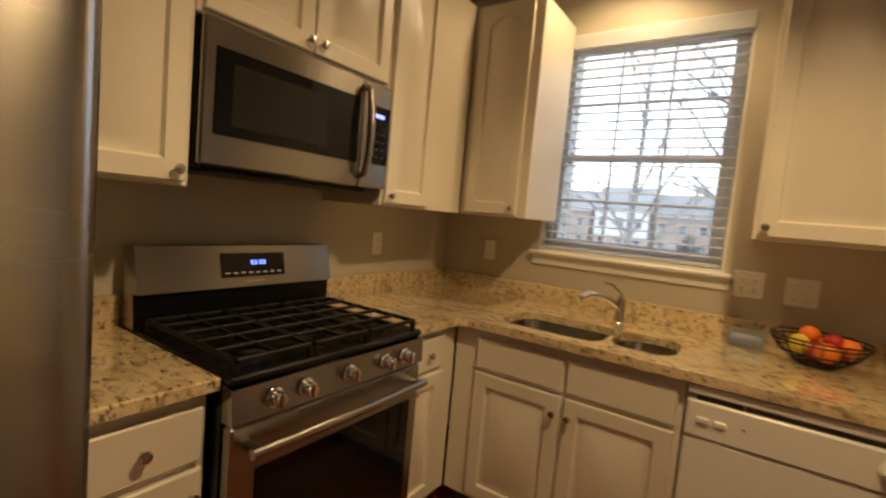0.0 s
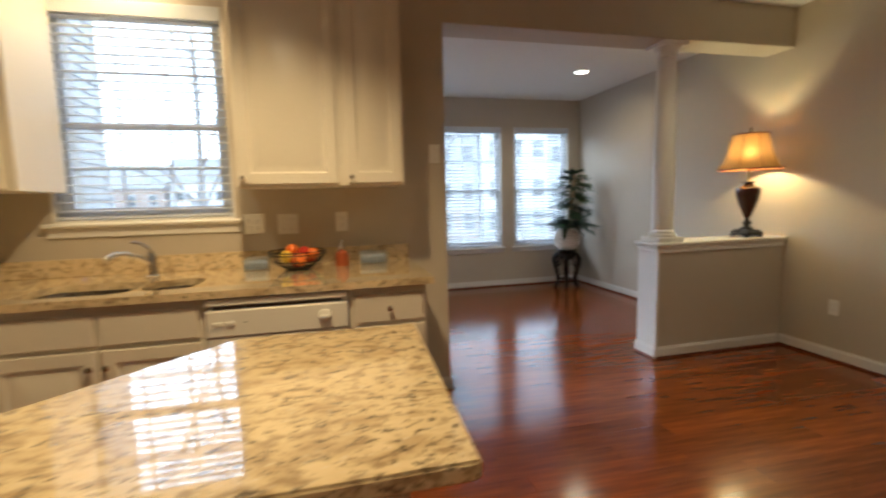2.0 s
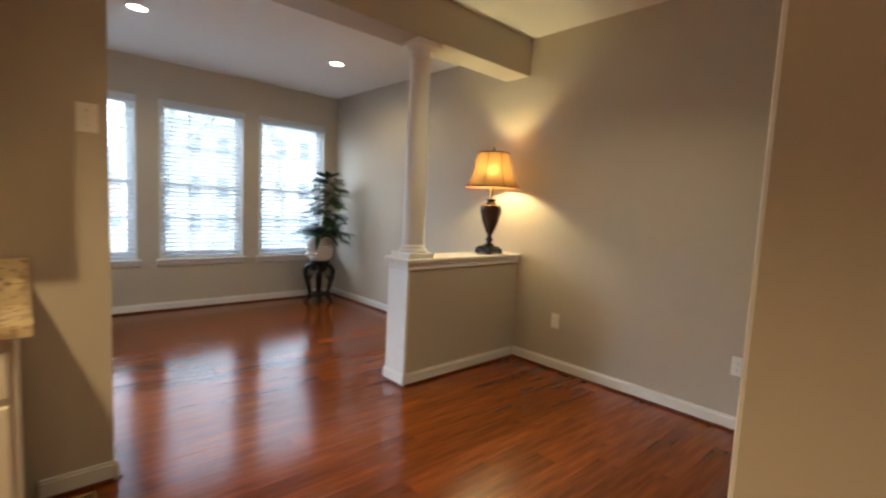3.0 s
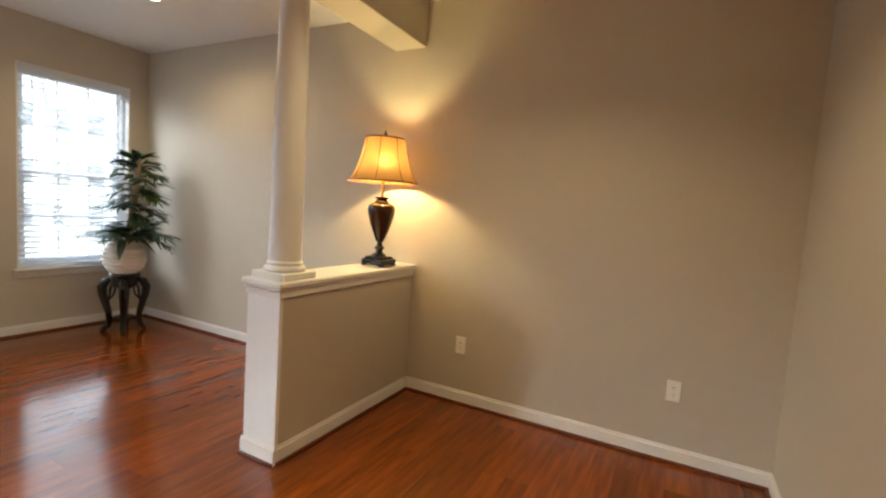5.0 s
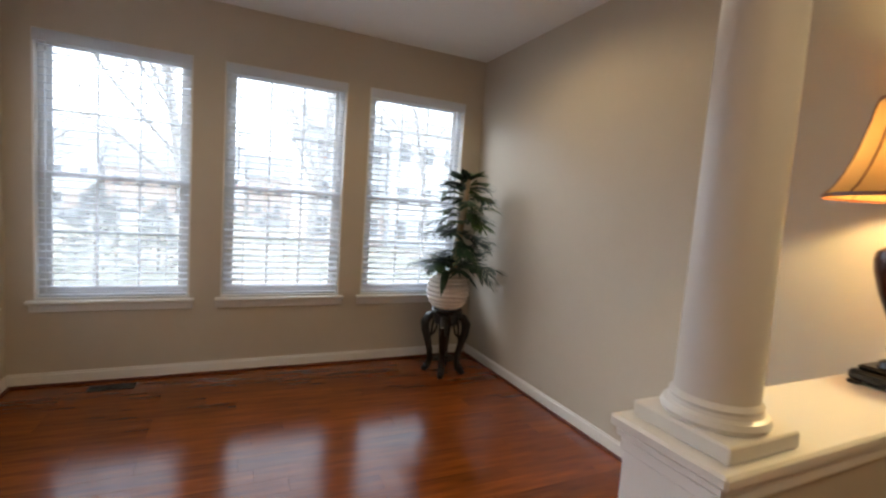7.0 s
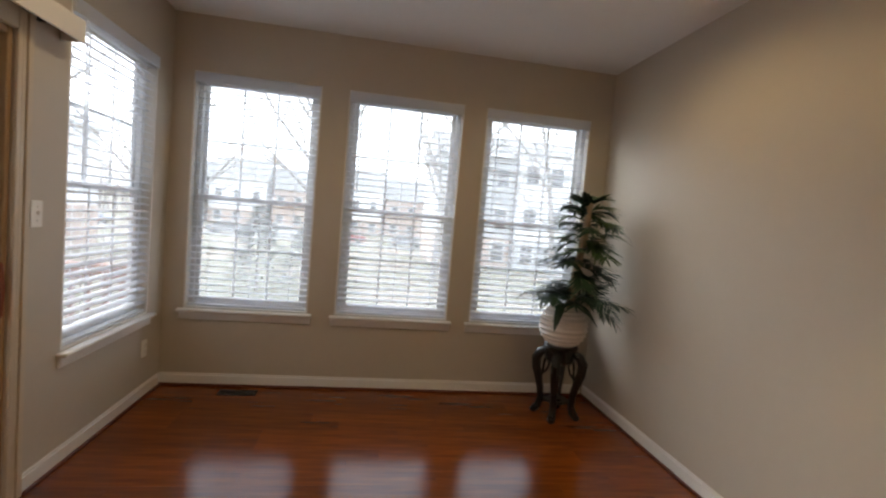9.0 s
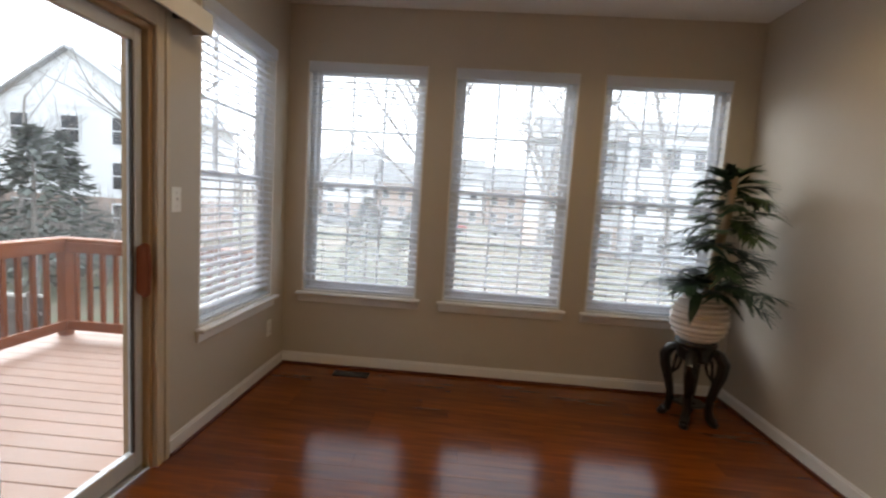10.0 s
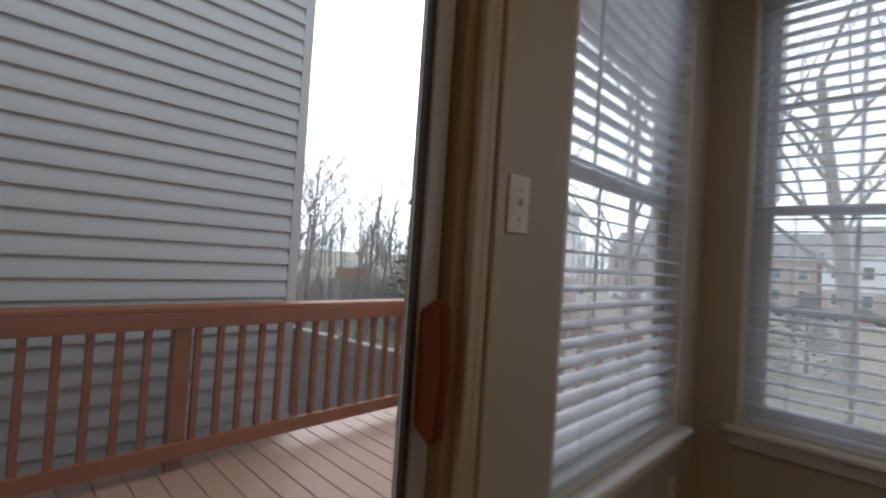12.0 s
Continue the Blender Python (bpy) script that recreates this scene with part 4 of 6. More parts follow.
cp = part("control_panel", boxes((MX - 0.022, MX, 2.6695, M1, MZ0 + 0.006, MZ1), b=0.006), steel, mw)
part("keypad", boxes((MX + 0.0005, MX + 0.004, 2.70, M1 - 0.006, MZ0 + 0.10, MZ1 - 0.085), b=0.001), black_glass, cp, "black keypad")
part("clock", boxes((MX + 0.0042, MX + 0.005, 2.735, 2.785, MZ1 - 0.13, MZ1 - 0.115)), blue_led, cp, "lit blue clock")
kd = bmesh.new()
for r in range(4):
    for c in range(3):
        box(kd, MX + 0.0042, MX + 0.0048, 2.715 + c * 0.032, 2.73 + c * 0.032, MZ0 + 0.125 + r * 0.03, MZ0 + 0.131 + r * 0.03)
part("keys", kd, slot_dark, cp)
mh = bmesh.new()
tube(mh, [(MX, 2.672, MZ0 + 0.045), (MX + 0.032, 2.672, MZ0 + 0.06), (MX + 0.046, 2.672, MZ0 + 0.13), (MX + 0.05, 2.672, (MZ0 + MZ1) / 2), (MX + 0.046, 2.672, MZ1 - 0.12), (MX + 0.032, 2.672, MZ1 - 0.045), (MX, 2.672, MZ1 - 0.03)], 0.014, 12)
part("handle", mh, steel, md, "bowed stainless handle")
part("grille", boxes((XW + 0.04, MX - 0.06, M0 + 0.06, M1 - 0.06, MZ0 - 0.012, MZ0 - 0.0005), b=0.003), slot_dark, mw, "dark underside grille")

# fridge with two doors over a freezer drawer
F0, F1, FX = 0.80, 1.712, 0.547
fr = thing("fridge", (0.15, 1.24, 0), "stainless steel french-door fridge with a freezer drawer", "fridge")
part("body", boxes((XW + 0.02, FX - 0.07, F0 + 0.004, F1 - 0.004, 0.02, 1.76), b=0.004), kick_dark, fr, "dark grey body")
part("feet", boxes((XW + 0.05, FX - 0.1, F0 + 0.03, F1 - 0.03, 0.0, 0.0195)), black_enamel, fr)


def bowed_door(y0, y1, za, zb):
    bm = bmesh.new()
    pts = [(FX - 0.0695, y0), (FX - 0.0695, y1)]
    for k in range(29):
        f = k / 28
        e = min(1.0, min(f, 1 - f) * 9)
        bow = 0.028 * math.sin(math.pi * f) + 0.022 * math.sqrt(max(0, 1 - (1 - e) ** 2)) - 0.022
        pts.append((FX + 0.010 + bow, y1 + (y0 - y1) * f))
    prism(bm, pts, za, zb)
    return bm


mid_y = (F0 + F1) / 2
for y0, y1, hy in ((F0, mid_y - 0.002, mid_y - 0.05), (mid_y + 0.002, F1, mid_y + 0.05)):
    d = part("door", bowed_door(y0, y1, 0.792, 1.78), steel, fr, "bowed stainless door")
    h = bmesh.new()
    tube(h, [(FX + 0.02, hy, 0.85), (FX + 0.065, hy, 0.88), (FX + 0.07, hy, 1.2), (FX + 0.065, hy, 1.58), (FX + 0.02, hy, 1.61)], 0.014, 12)
    part("handle", h, steel, d)
d = part("freezer_drawer", bowed_door(F0, F1, 0.06, 0.776), steel, fr, "bowed stainless freezer drawer")
h = bmesh.new()
tube(h, [(FX + 0.02, F0 + 0.10, 0.742), (FX + 0.07, F0 + 0.13, 0.742), (FX + 0.08, mid_y, 0.742), (FX + 0.07, F1 - 0.13, 0.742), (FX + 0.02, F1 - 0.10, 0.742)], 0.014, 12)
part("handle", h, steel, d)
cabf = thing("wall_cabinet", (0.1, 1.24, 1.80), "white cabinet over the fridge", "cabinet", "white kitchen wall cabinets")
part("body", boxes((XW, 0.10, F0, F1, 1.80, CAB_TOP), b=0.002), cabinet_paint, cabf)
tf = face_frame("west", 0.10)
for a, b, k in ((F0 + 0.015, mid_y - 0.003, mid_y - 0.03), (mid_y + 0.003, F1 - 0.015, mid_y + 0.03)):
    add_door(cabf, tf, a, b, 1.815, CAB_TOP - 0.012, (k, 1.85), rise=0.03)

# island, a little lower than the worktops
IT = 0.894
isl = thing("island", (1.65, 2.0, 0), "kitchen island with a clipped-corner granite top on a white panelled base", "island")
top_pts = [(1.158, 1.604), (2.046, 1.604), (2.092, 2.405), (1.565, 2.405), (1.185, 2.010)]
tp = bmesh.new()
prism(tp, top_pts, IT - 0.034, IT)
bmesh.ops.bevel(tp, geom=[e for e in tp.edges], offset=0.005, segments=2, affect="EDGES")
part("top", tp, granite, isl, "speckled beige granite top")
base_pts = [(1.262, 1.705), (1.950, 1.705), (1.985, 2.335), (1.600, 2.335), (1.265, 1.985)]
bp_ = bmesh.new()
prism(bp_, base_pts, 0.0, IT - 0.0345)
part("base", bp_, cabinet_paint, isl, "white painted base")
part("top_rail", boxes((1.255, 1.958, 1.690, 1.7045, IT - 0.085, IT - 0.035), b=0.003), cabinet_paint, isl)
part("baseboard", boxes((1.255, 1.958, 1.690, 1.7045, 0.0, 0.09), b=0.003), cabinet_paint, isl)


# ---- plates on the walls ----
def plate(to, u, z, w, kind, label, category):
    """An outlet or switch plate; kind gives each gang: o outlet, s switch."""
    p = to(u, 0, z)
    th = thing(category.replace(" ", "_"), p, label, category, "white wall plates")
    bm = bmesh.new()
    fbox(bm, to, u - w / 2, u + w / 2, 0.0003, 0.006, z - 0.059, z + 0.059, b=0.0025)
    pl = part("plate", bm, plate_plastic, th)
    n = len(kind)
    for k, c in enumerate(kind):
        uc = u + (k - (n - 1) / 2) * 0.046
        bm, dk = bmesh.new(), bmesh.new()
        if c == "o":
            for zz in (z - 0.02, z + 0.02):
                fbox(bm, to, uc - 0.016, uc + 0.016, 0.0062, 0.0085, zz - 0.014, zz + 0.014, b=0.003)
                for s in (-0.006, 0.006):
                    fbox(dk, to, uc + s - 0.001, uc + s + 0.001, 0.0086, 0.0092, zz - 0.001, zz + 0.007)
                fbox(dk, to, uc - 0.002, uc + 0.002, 0.0086, 0.0092, zz - 0.009, zz - 0.005)
            tagged(part("socket", bm, plate_plastic, pl), kind="stuff")
            tagged(part("slots", dk, slot_dark, pl, "dark slots"), kind="stuff")
        else:
            fbox(bm, to, uc - 0.005, uc + 0.005, 0.0062, 0.018, z - 0.003, z + 0.012, b=0.002)
            part("toggle", bm, plate_plastic, pl)
            for s in (-0.03, 0.03):
                fbox(dk, to, uc - 0.0025, uc + 0.0025, 0.0061, 0.0068, z + s - 0.0025, z + s + 0.0025)
            tagged(part("screws", dk, nickel, pl), kind="stuff")
    return th


north, west_k, east, west_s = face_frame("north", YK), face_frame("west", XW), (lambda u, d, z: (XE - d, u, z)), face_frame("west", XS)
plate(north, 1.412, 1.168, 0.116, "oo", "double outlet plate beside the kitchen window", "outlet")
plate(north, 1.603, 1.162, 0.116, "ss", "double switch plate on the kitchen wall", "light switch")
plate(north, 1.917, 1.166, 0.072, "o", "single outlet plate over the kitchen worktop", "outlet")
plate(north, 0.095, 1.168, 0.072, "o", "single outlet plate in the kitchen corner", "outlet")
plate(west_k, 3.215, 1.172, 0.072, "o", "single outlet plate beside the range", "outlet")
plate(west_k, 1.865, 1.172, 0.072, "o", "single outlet plate beside the fridge", "outlet")
plate(north, 2.515, 1.575, 0.072, "s", "single switch plate at the end of the kitchen wall", "light switch")
plate(east, 3.545, 0.404, 0.072, "o", "single outlet plate low on the long wall", "outlet")
plate(east, 2.240, 0.405, 0.072, "o", "single outlet plate low on the nook wall", "outlet")
plate(west_s, 5.893, 1.248, 0.072, "s", "single switch plate beside the sliding door", "light switch")
plate(west_s, 6.94, 0.338, 0.072, "o", "single outlet plate low in the sunroom corner", "outlet")
plate(face_frame("north", 1.705), 1.80, 0.66, 0.116, "oo", "double outlet plate on the island base", "outlet")

# ---- table lamp ----
shade_cloth = bpy.data.materials.new("shade_cloth")
shade_cloth.use_nodes = True
sn, sl, sb = shader_parts(shade_cloth)
sb.inputs["Base Color"].default_value = (0.62, 0.42, 0.20, 1)
sb.inputs["Roughness"].default_value = 0.8
weave = sn.new("ShaderNodeTexNoise")
weave.inputs["Scale"].default_value = 180
wr = sn.new("ShaderNodeValToRGB")
wr.color_ramp.elements[0].color, wr.color_ramp.elements[1].color = (0.46, 0.24, 0.075, 1), (0.57, 0.33, 0.12, 1)
sl.new(weave.outputs["Fac"], wr.inputs[0])
sl.new(wr.outputs[0], sb.inputs["Base Color"])
trans, mixs = sn.new("ShaderNodeBsdfTranslucent"), sn.new("ShaderNodeMixShader")
sl.new(wr.outputs[0], trans.inputs["Color"])
mixs.inputs[0].default_value = 0.09
sl.new(sb.outputs[0], mixs.inputs[1])
sl.new(trans.outputs[0], mixs.inputs[2])
forward, cloth = sn.new("ShaderNodeBsdfRefraction"), sn.new("ShaderNodeMixShader")
forward.inputs["IOR"].default_value, forward.inputs["Roughness"].default_value = 1.35, 0.9
sl.new(wr.outputs[0], forward.inputs["Color"])
cloth.inputs[0].default_value = 0.015
sl.new(mixs.outputs[0], cloth.inputs[1])
sl.new(forward.outputs[0], cloth.inputs[2])
sl.new(cloth.outputs[0], sn["Material Output"].inputs["Surface"])
urn_lacquer = material("urn_lacquer", (0.042, 0.012, 0.006), 0.13, vary=0.5, grain=30, bump=0.02)

LX, LY, LZ = 5.23, 4.075, 0.9145
tl = thing("table_lamp", (LX, LY, LZ), "lit table lamp with a dark urn base and a bell shade", "lamp")
bs = bmesh.new()
box(bs, LX - 0.085, LX + 0.085, LY - 0.085, LY + 0.085, LZ + 0.012, LZ + 0.045, b=0.008)
box(bs, LX - 0.07, LX + 0.07, LY - 0.07, LY + 0.07, LZ + 0.045, LZ + 0.06, b=0.006)
for sx in (-1, 1):
    for sy in (-1, 1):
        box(bs, LX + sx * 0.07 - 0.015, LX + sx * 0.07 + 0.015, LY + sy * 0.07 - 0.015, LY + sy * 0.07 + 0.015, LZ, LZ + 0.012, b=0.003)
part("base", bs, dark_lacquer, tl, "dark square footed base")
part("stem", lathe(bmesh.new(), [(0.05, 0.0605), (0.045, 0.075), (0.026, 0.085), (0.022, 0.10), (0.034, 0.112), (0.034, 0.12), (0.02, 0.135), (0.018, 0.155)], (LX, LY, LZ), 24), dark_lacquer, tl)
part("urn", lathe(bmesh.new(), [(0.02, 0.1555), (0.03, 0.17), (0.05, 0.22), (0.072, 0.28), (0.088, 0.34), (0.092, 0.375), (0.086, 0.40), (0.07, 0.412), (0.05, 0.418), (0.045, 0.43), (0.03, 0.44), (0.05, 0.448), (0.05, 0.455), (0.02, 0.46)], (LX, LY, LZ), 32), urn_lacquer, tl, "glossy dark red-brown urn")
part("neck", lathe(bmesh.new(), [(0.012, 0.4605), (0.012, 0.58), (0.02, 0.582), (0.02, 0.63), (0.008, 0.632)], (LX, LY, LZ), 16), brass, tl, "brass neck and socket")
harp = bmesh.new()
tube(harp, [(LX, LY - 0.02, LZ + 0.585), (LX, LY - 0.06, LZ + 0.66), (LX, LY - 0.055, LZ + 0.78), (LX, LY, LZ + 0.855), (LX, LY + 0.055, LZ + 0.78), (LX, LY + 0.06, LZ + 0.66), (LX, LY + 0.02, LZ + 0.585)], 0.0025, 6)
part("harp", harp, brass, tl)
part("finial", lathe(bmesh.new(), [(0.006, 0.853), (0.012, 0.862), (0.013, 0.872), (0.006, 0.88), (0.009, 0.888), (0.001, 0.897)], (LX, LY, LZ), 12), dark_lacquer, tl, "dark finial")
# bell shade: flared, thin cloth with bound edges and eight seams
prof = [(0.232, 0.555), (0.206, 0.585), (0.183, 0.63), (0.162, 0.69), (0.145, 0.76), (0.131, 0.838)]
sh = bmesh.new()
outer = [(r, h) for r, h in prof]
rings = []
for r, h in outer:
    rings.append([sh.verts.new((LX + r * math.cos(2 * math.pi * i / 48), LY + r * math.sin(2 * math.pi * i / 48), LZ + h)) for i in range(48)])
for a, b in zip(rings, rings[1:]):
    bridge(sh, a, b)
shade = part("shade", sh, shade_cloth, tl, "golden fabric bell shade")
for r, h, n in ((0.232, 0.555, "hem"), (0.131, 0.838, "top_band")):
    bd = bmesh.new()
    lathe(bd, [(r + 0.002, h - 0.005), (r + 0.003, h), (r + 0.002, h + 0.006), (r - 0.002, h + 0.006), (r - 0.002, h - 0.005), (r + 0.002, h - 0.005)], (LX, LY, LZ), 48)
    part(n, bd, shoe_wood, shade, "dark brown bound edge")
for k in range(8):
    a = 2 * math.pi * (k + 0.5) / 8
    seam = bmesh.new()
    tube(seam, [(LX + (r + 0.001) * math.cos(a), LY + (r + 0.001) * math.sin(a), LZ + h) for r, h in prof], 0.0028, 6)
    part("seam", seam, shoe_wood, shade)
spider = bmesh.new()
for k in range(3):
    a = 2 * math.pi * k / 3
    tube(spider, [(LX, LY, LZ + 0.852), (LX + 0.131 * math.cos(a), LY + 0.131 * math.sin(a), LZ + 0.838)], 0.002, 6)
part("spider", spider, brass, shade)

# ---- plant stand, pot and palm ----
PX, PY = 5.075, 6.78
st = thing("plant_stand", (PX, PY, 0), "black carved plant stand on four scrolled legs", "plant stand")
part("top", lathe(bmesh.new(), [(0.105, 0.505), (0.125, 0.512), (0.128, 0.525), (0.12, 0.538), (0.001, 0.538)], (PX, PY, 0), 32), dark_lacquer, st)
part("apron", lathe(bmesh.new(), [(0.075, 0.40), (0.10, 0.42), (0.108, 0.46), (0.108, 0.5045)], (PX, PY, 0), 24), dark_lacquer, st, "carved black apron")
for k in range(4):
    a = math.pi / 4 + math.pi / 2 * k + 0.25
    leg = bmesh.new()
    path = [(0.095, 0.485), (0.140, 0.462), (0.170, 0.41), (0.164, 0.34), (0.140, 0.26), (0.118, 0.17), (0.114, 0.10), (0.126, 0.05), (0.150, 0.026), (0.166, 0.028)]
    tube(leg, [(PX + r * math.cos(a), PY + r * math.sin(a), z) for r, z in path], 0.029, 8, (1, 1.2, 1.3, 1.2, 1.05, 0.9, 0.85, 0.95, 1.0, 0.8))
    lg = part("leg", leg, dark_lacquer, st)
    sc = bmesh.new()
    path = [(0.095, 0.44), (0.108, 0.38), (0.112, 0.32), (0.125, 0.265)]
    tube(sc, [(PX + r * math.cos(a), PY + r * math.sin(a), z) for r, z in path], 0.011, 6, (1, 0.9, 0.9, 1))
    path = [(0.085, 0.43), (0.07, 0.38), (0.085, 0.33), (0.112, 0.30)]
    tube(sc, [(PX + r * math.cos(a), PY + r * math.sin(a), z) for r, z in path], 0.009, 6)
    part("scroll", sc, dark_lacquer, lg, "pierced carved scroll")
    part("foot", lathe(bmesh.new(), [(0.02, 0.0), (0.026, 0.01), (0.024, 0.025), (0.01, 0.034)], (PX + 0.156 * math.cos(a), PY + 0.156 * math.sin(a), 0), 12), dark_lacquer, lg)
part("shelf", lathe(bmesh.new(), [(0.09, 0.115), (0.1, 0.122), (0.09, 0.13), (0.001, 0.13)], (PX, PY, 0), 24), dark_lacquer, st, "small lower shelf")

pot_glaze = material("pot_glaze", (0.74, 0.66, 0.58), 0.35, vary=0.08, grain=30, bump=0.04)
soil = material("soil", (0.035, 0.022, 0.014), 0.95, vary=0.4, grain=60, bump=0.5)
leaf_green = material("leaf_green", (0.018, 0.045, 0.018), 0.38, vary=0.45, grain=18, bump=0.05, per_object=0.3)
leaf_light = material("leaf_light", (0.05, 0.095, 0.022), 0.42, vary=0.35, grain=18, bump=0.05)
stem_cane = material("stem_cane", (0.36, 0.26, 0.16), 0.6, vary=0.25, grain=40, bump=0.15)
pot = thing("plant_pot", (PX, PY, 0.5385), "round cream ribbed plant pot on the black stand", "plant pot")
profile = []
for k in range(49):
    f = k / 48
    a = -1.15 + 2.15 * f
    r = 0.172 * math.cos(a) ** 0.8
    z = 0.5385 + 0.145 + 0.158 * math.sin(a)
    profile.append((r + 0.006 * math.sin(f * 2 * math.pi * 9), z))
low = min(z for r, z in profile)
profile = [(r, z - low + 0.5387) for r, z in profile]
rim_r, rim_z = profile[-1]
profile += [(rim_r + 0.006, rim_z + 0.012), (rim_r - 0.006, rim_z + 0.014), (rim_r - 0.012, rim_z - 0.02)]
part("body", lathe(bmesh.new(), profile, (PX, PY, 0), 40), pot_glaze, pot)
part("soil", lathe(bmesh.new(), [(rim_r - 0.012, rim_z - 0.03), (rim_r - 0.014, rim_z - 0.012), (0.001, rim_z - 0.005)], (PX, PY, 0), 24), soil, pot, "dark soil")

palm = thing("potted_palm", (PX, PY, rim_z - 0.01), "artificial palm with tiers of dark green fronds on a pale cane", "plant")
cane = bmesh.new()
tube(cane, [(PX + 0.03, PY, rim_z - 0.02), (PX + 0.06, PY, 1.1), (PX + 0.09, PY - 0.01, 1.35), (PX + 0.105, PY - 0.01, 1.60)], 0.028, 12, (1.1, 1, 0.95, 0.8))
part("cane", cane, stem_cane, palm, "pale wrapped cane")
prng = random.Random(11)


def leaflet(bm, p, d, up, length, width):
    """One pointed blade, folded along its rib and bowed."""
    side = d.cross(up).normalized()
    prev = None
    for k in range(5):
        f = k / 4
        c = p + d * (length * f) - Vector((0, 0, 1)) * (0.22 * length * f * f)
        w = width * (0.35 + 2.2 * f * (1 - f) + 0.05) * (1 - f * 0.55) if k < 4 else 0.0015
        row = [bm.verts.new(c + side * w - up * w * 0.25), bm.verts.new(c), bm.verts.new(c - side * w - up * w * 0.25)]
        if prev:
            bm.faces.new((prev[0], prev[1], row[1], row[0]))
            bm.faces.new((prev[1], prev[2], row[2], row[1]))
        prev = row


def frond(at, heading, lift, length, mat, droop=0.3):
    bm = bmesh.new()
    d0 = Vector((math.cos(heading) * math.cos(lift), math.sin(heading) * math.cos(lift), math.sin(lift)))
    n = 12
    pts = []
    for k in range(n + 1):
        f = k / n
        pts.append(Vector(at) + d0 * (length * f) - Vector((0, 0, 1)) * (droop * length * f * f))
    # keep the blades clear of the two walls
    for q in pts:
        q.x, q.y = min(q.x, XE - 0.05), min(q.y, YN - 0.07)
    tube(bm, pts, 0.0033, 5, [1 - 0.06 * k for k in range(n + 1)])
    for k in range(3, n + 1):
        t = (pts[k] - pts[k - 1]).normalized()
        side = t.cross(Vector((0, 0, 1))).normalized()
        up = side.cross(t).normalized()
        for s in (-1, 1):
            ln = (0.165 - 0.09 * abs(k / n - 0.55)) * prng.uniform(0.6, 1.25)
            leaflet(bm, pts[k], (t * 0.72 + side * s * 0.68 + up * prng.uniform(-0.18, 0.22)).normalized(), up, ln, prng.uniform(0.011, 0.016))
    leaflet(bm, pts[-1], (pts[-1] - pts[-2]).normalized(), Vector((0, 0, 1)), length * 0.35, 0.012)
    for v in bm.verts:
        v.co.x, v.co.y = min(v.co.x, XE - 0.012), min(v.co.y, YN - 0.05)
    part("frond", bm, mat, palm)


for z, n, length, lift in ((0.84, 9, 0.31, 0.45), (0.91, 10, 0.34, 0.2), (0.99, 6, 0.22, 0.3), (1.13, 7, 0.25, 0.2), (1.21, 5, 0.20, 0.3), (1.31, 7, 0.23, 0.2), (1.42, 7, 0.22, 0.25), (1.50, 6, 0.19, 0.45), (1.56, 4, 0.13, 0.9)):
    start = prng.uniform(0, 6)
    for k in range(n):
        h = start + 2 * math.pi * k / n + prng.uniform(-0.4, 0.4)
        zz = z + prng.uniform(-0.035, 0.035)
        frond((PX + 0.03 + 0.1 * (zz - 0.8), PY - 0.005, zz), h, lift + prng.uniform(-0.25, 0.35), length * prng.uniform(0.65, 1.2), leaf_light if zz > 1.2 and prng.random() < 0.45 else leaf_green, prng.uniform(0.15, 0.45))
for h, ln in ((-2.2, 0.20), (-0.9, 0.17), (2.6, 0.18)):
    bm = bmesh.new()
    d = Vector((math.cos(h), math.sin(h), 0.1)).normalized()
    leaflet(bm, Vector((PX, PY, rim_z + 0.03)) + d * 0.09, d, Vector((0, 0, 1)), ln, 0.045)
    for v in bm.verts:
        v.co.z -= 1.1 * max(0.0, (v.co - Vector((PX, PY, v.co.z))).length - 0.155)
    part("broad_leaf", bm, leaf_green, palm, "broad dark leaf hanging over the rim")

# ---- floor registers ----
def register(x0, x1, y0, y1, mat, label):
    th = thing("floor_register", ((x0 + x1) / 2, (y0 + y1) / 2, 0), label, "floor vent", "floor vents")
    part("frame", boxes((x0, x1, y0, y0 + 0.014, 0.0005, 0.006), (x0, x1, y1 - 0.014, y1, 0.0005, 0.006), (x0, x0 + 0.014, y0 + 0.014, y1 - 0.014, 0.0005, 0.006), (x1 - 0.014, x1, y0 + 0.014, y1 - 0.014, 0.0005, 0.006), b=0.002), mat, th)
    part("backing", boxes((x0 + 0.014, x1 - 0.014, y0 + 0.014, y1 - 0.014, 0.0004, 0.001)), slot_dark, th)
    long_x = x1 - x0 > y1 - y0
    n = 14
    for k in range(n):
        if long_x:
            x = x0 + 0.018 + (x1 - x0 - 0.036) * k / (n - 1)
            bm = boxes((x - 0.003, x + 0.003, y0 + 0.014, y1 - 0.014, 0.001, 0.005))
        else:
            y = y0 + 0.018 + (y1 - y0 - 0.036) * k / (n - 1)
            bm = boxes((x0 + 0.014, x1 - 0.014, y - 0.003, y + 0.003, 0.001, 0.005))
        part("slat", bm, mat, th)


register(2.37, 2.51, 3.54, 3.82, brass, "brass floor register beside the base cabinet")
register(2.63, 2.895, 7.0, 7.10, dark_lacquer, "dark metal floor register under a sunroom window")

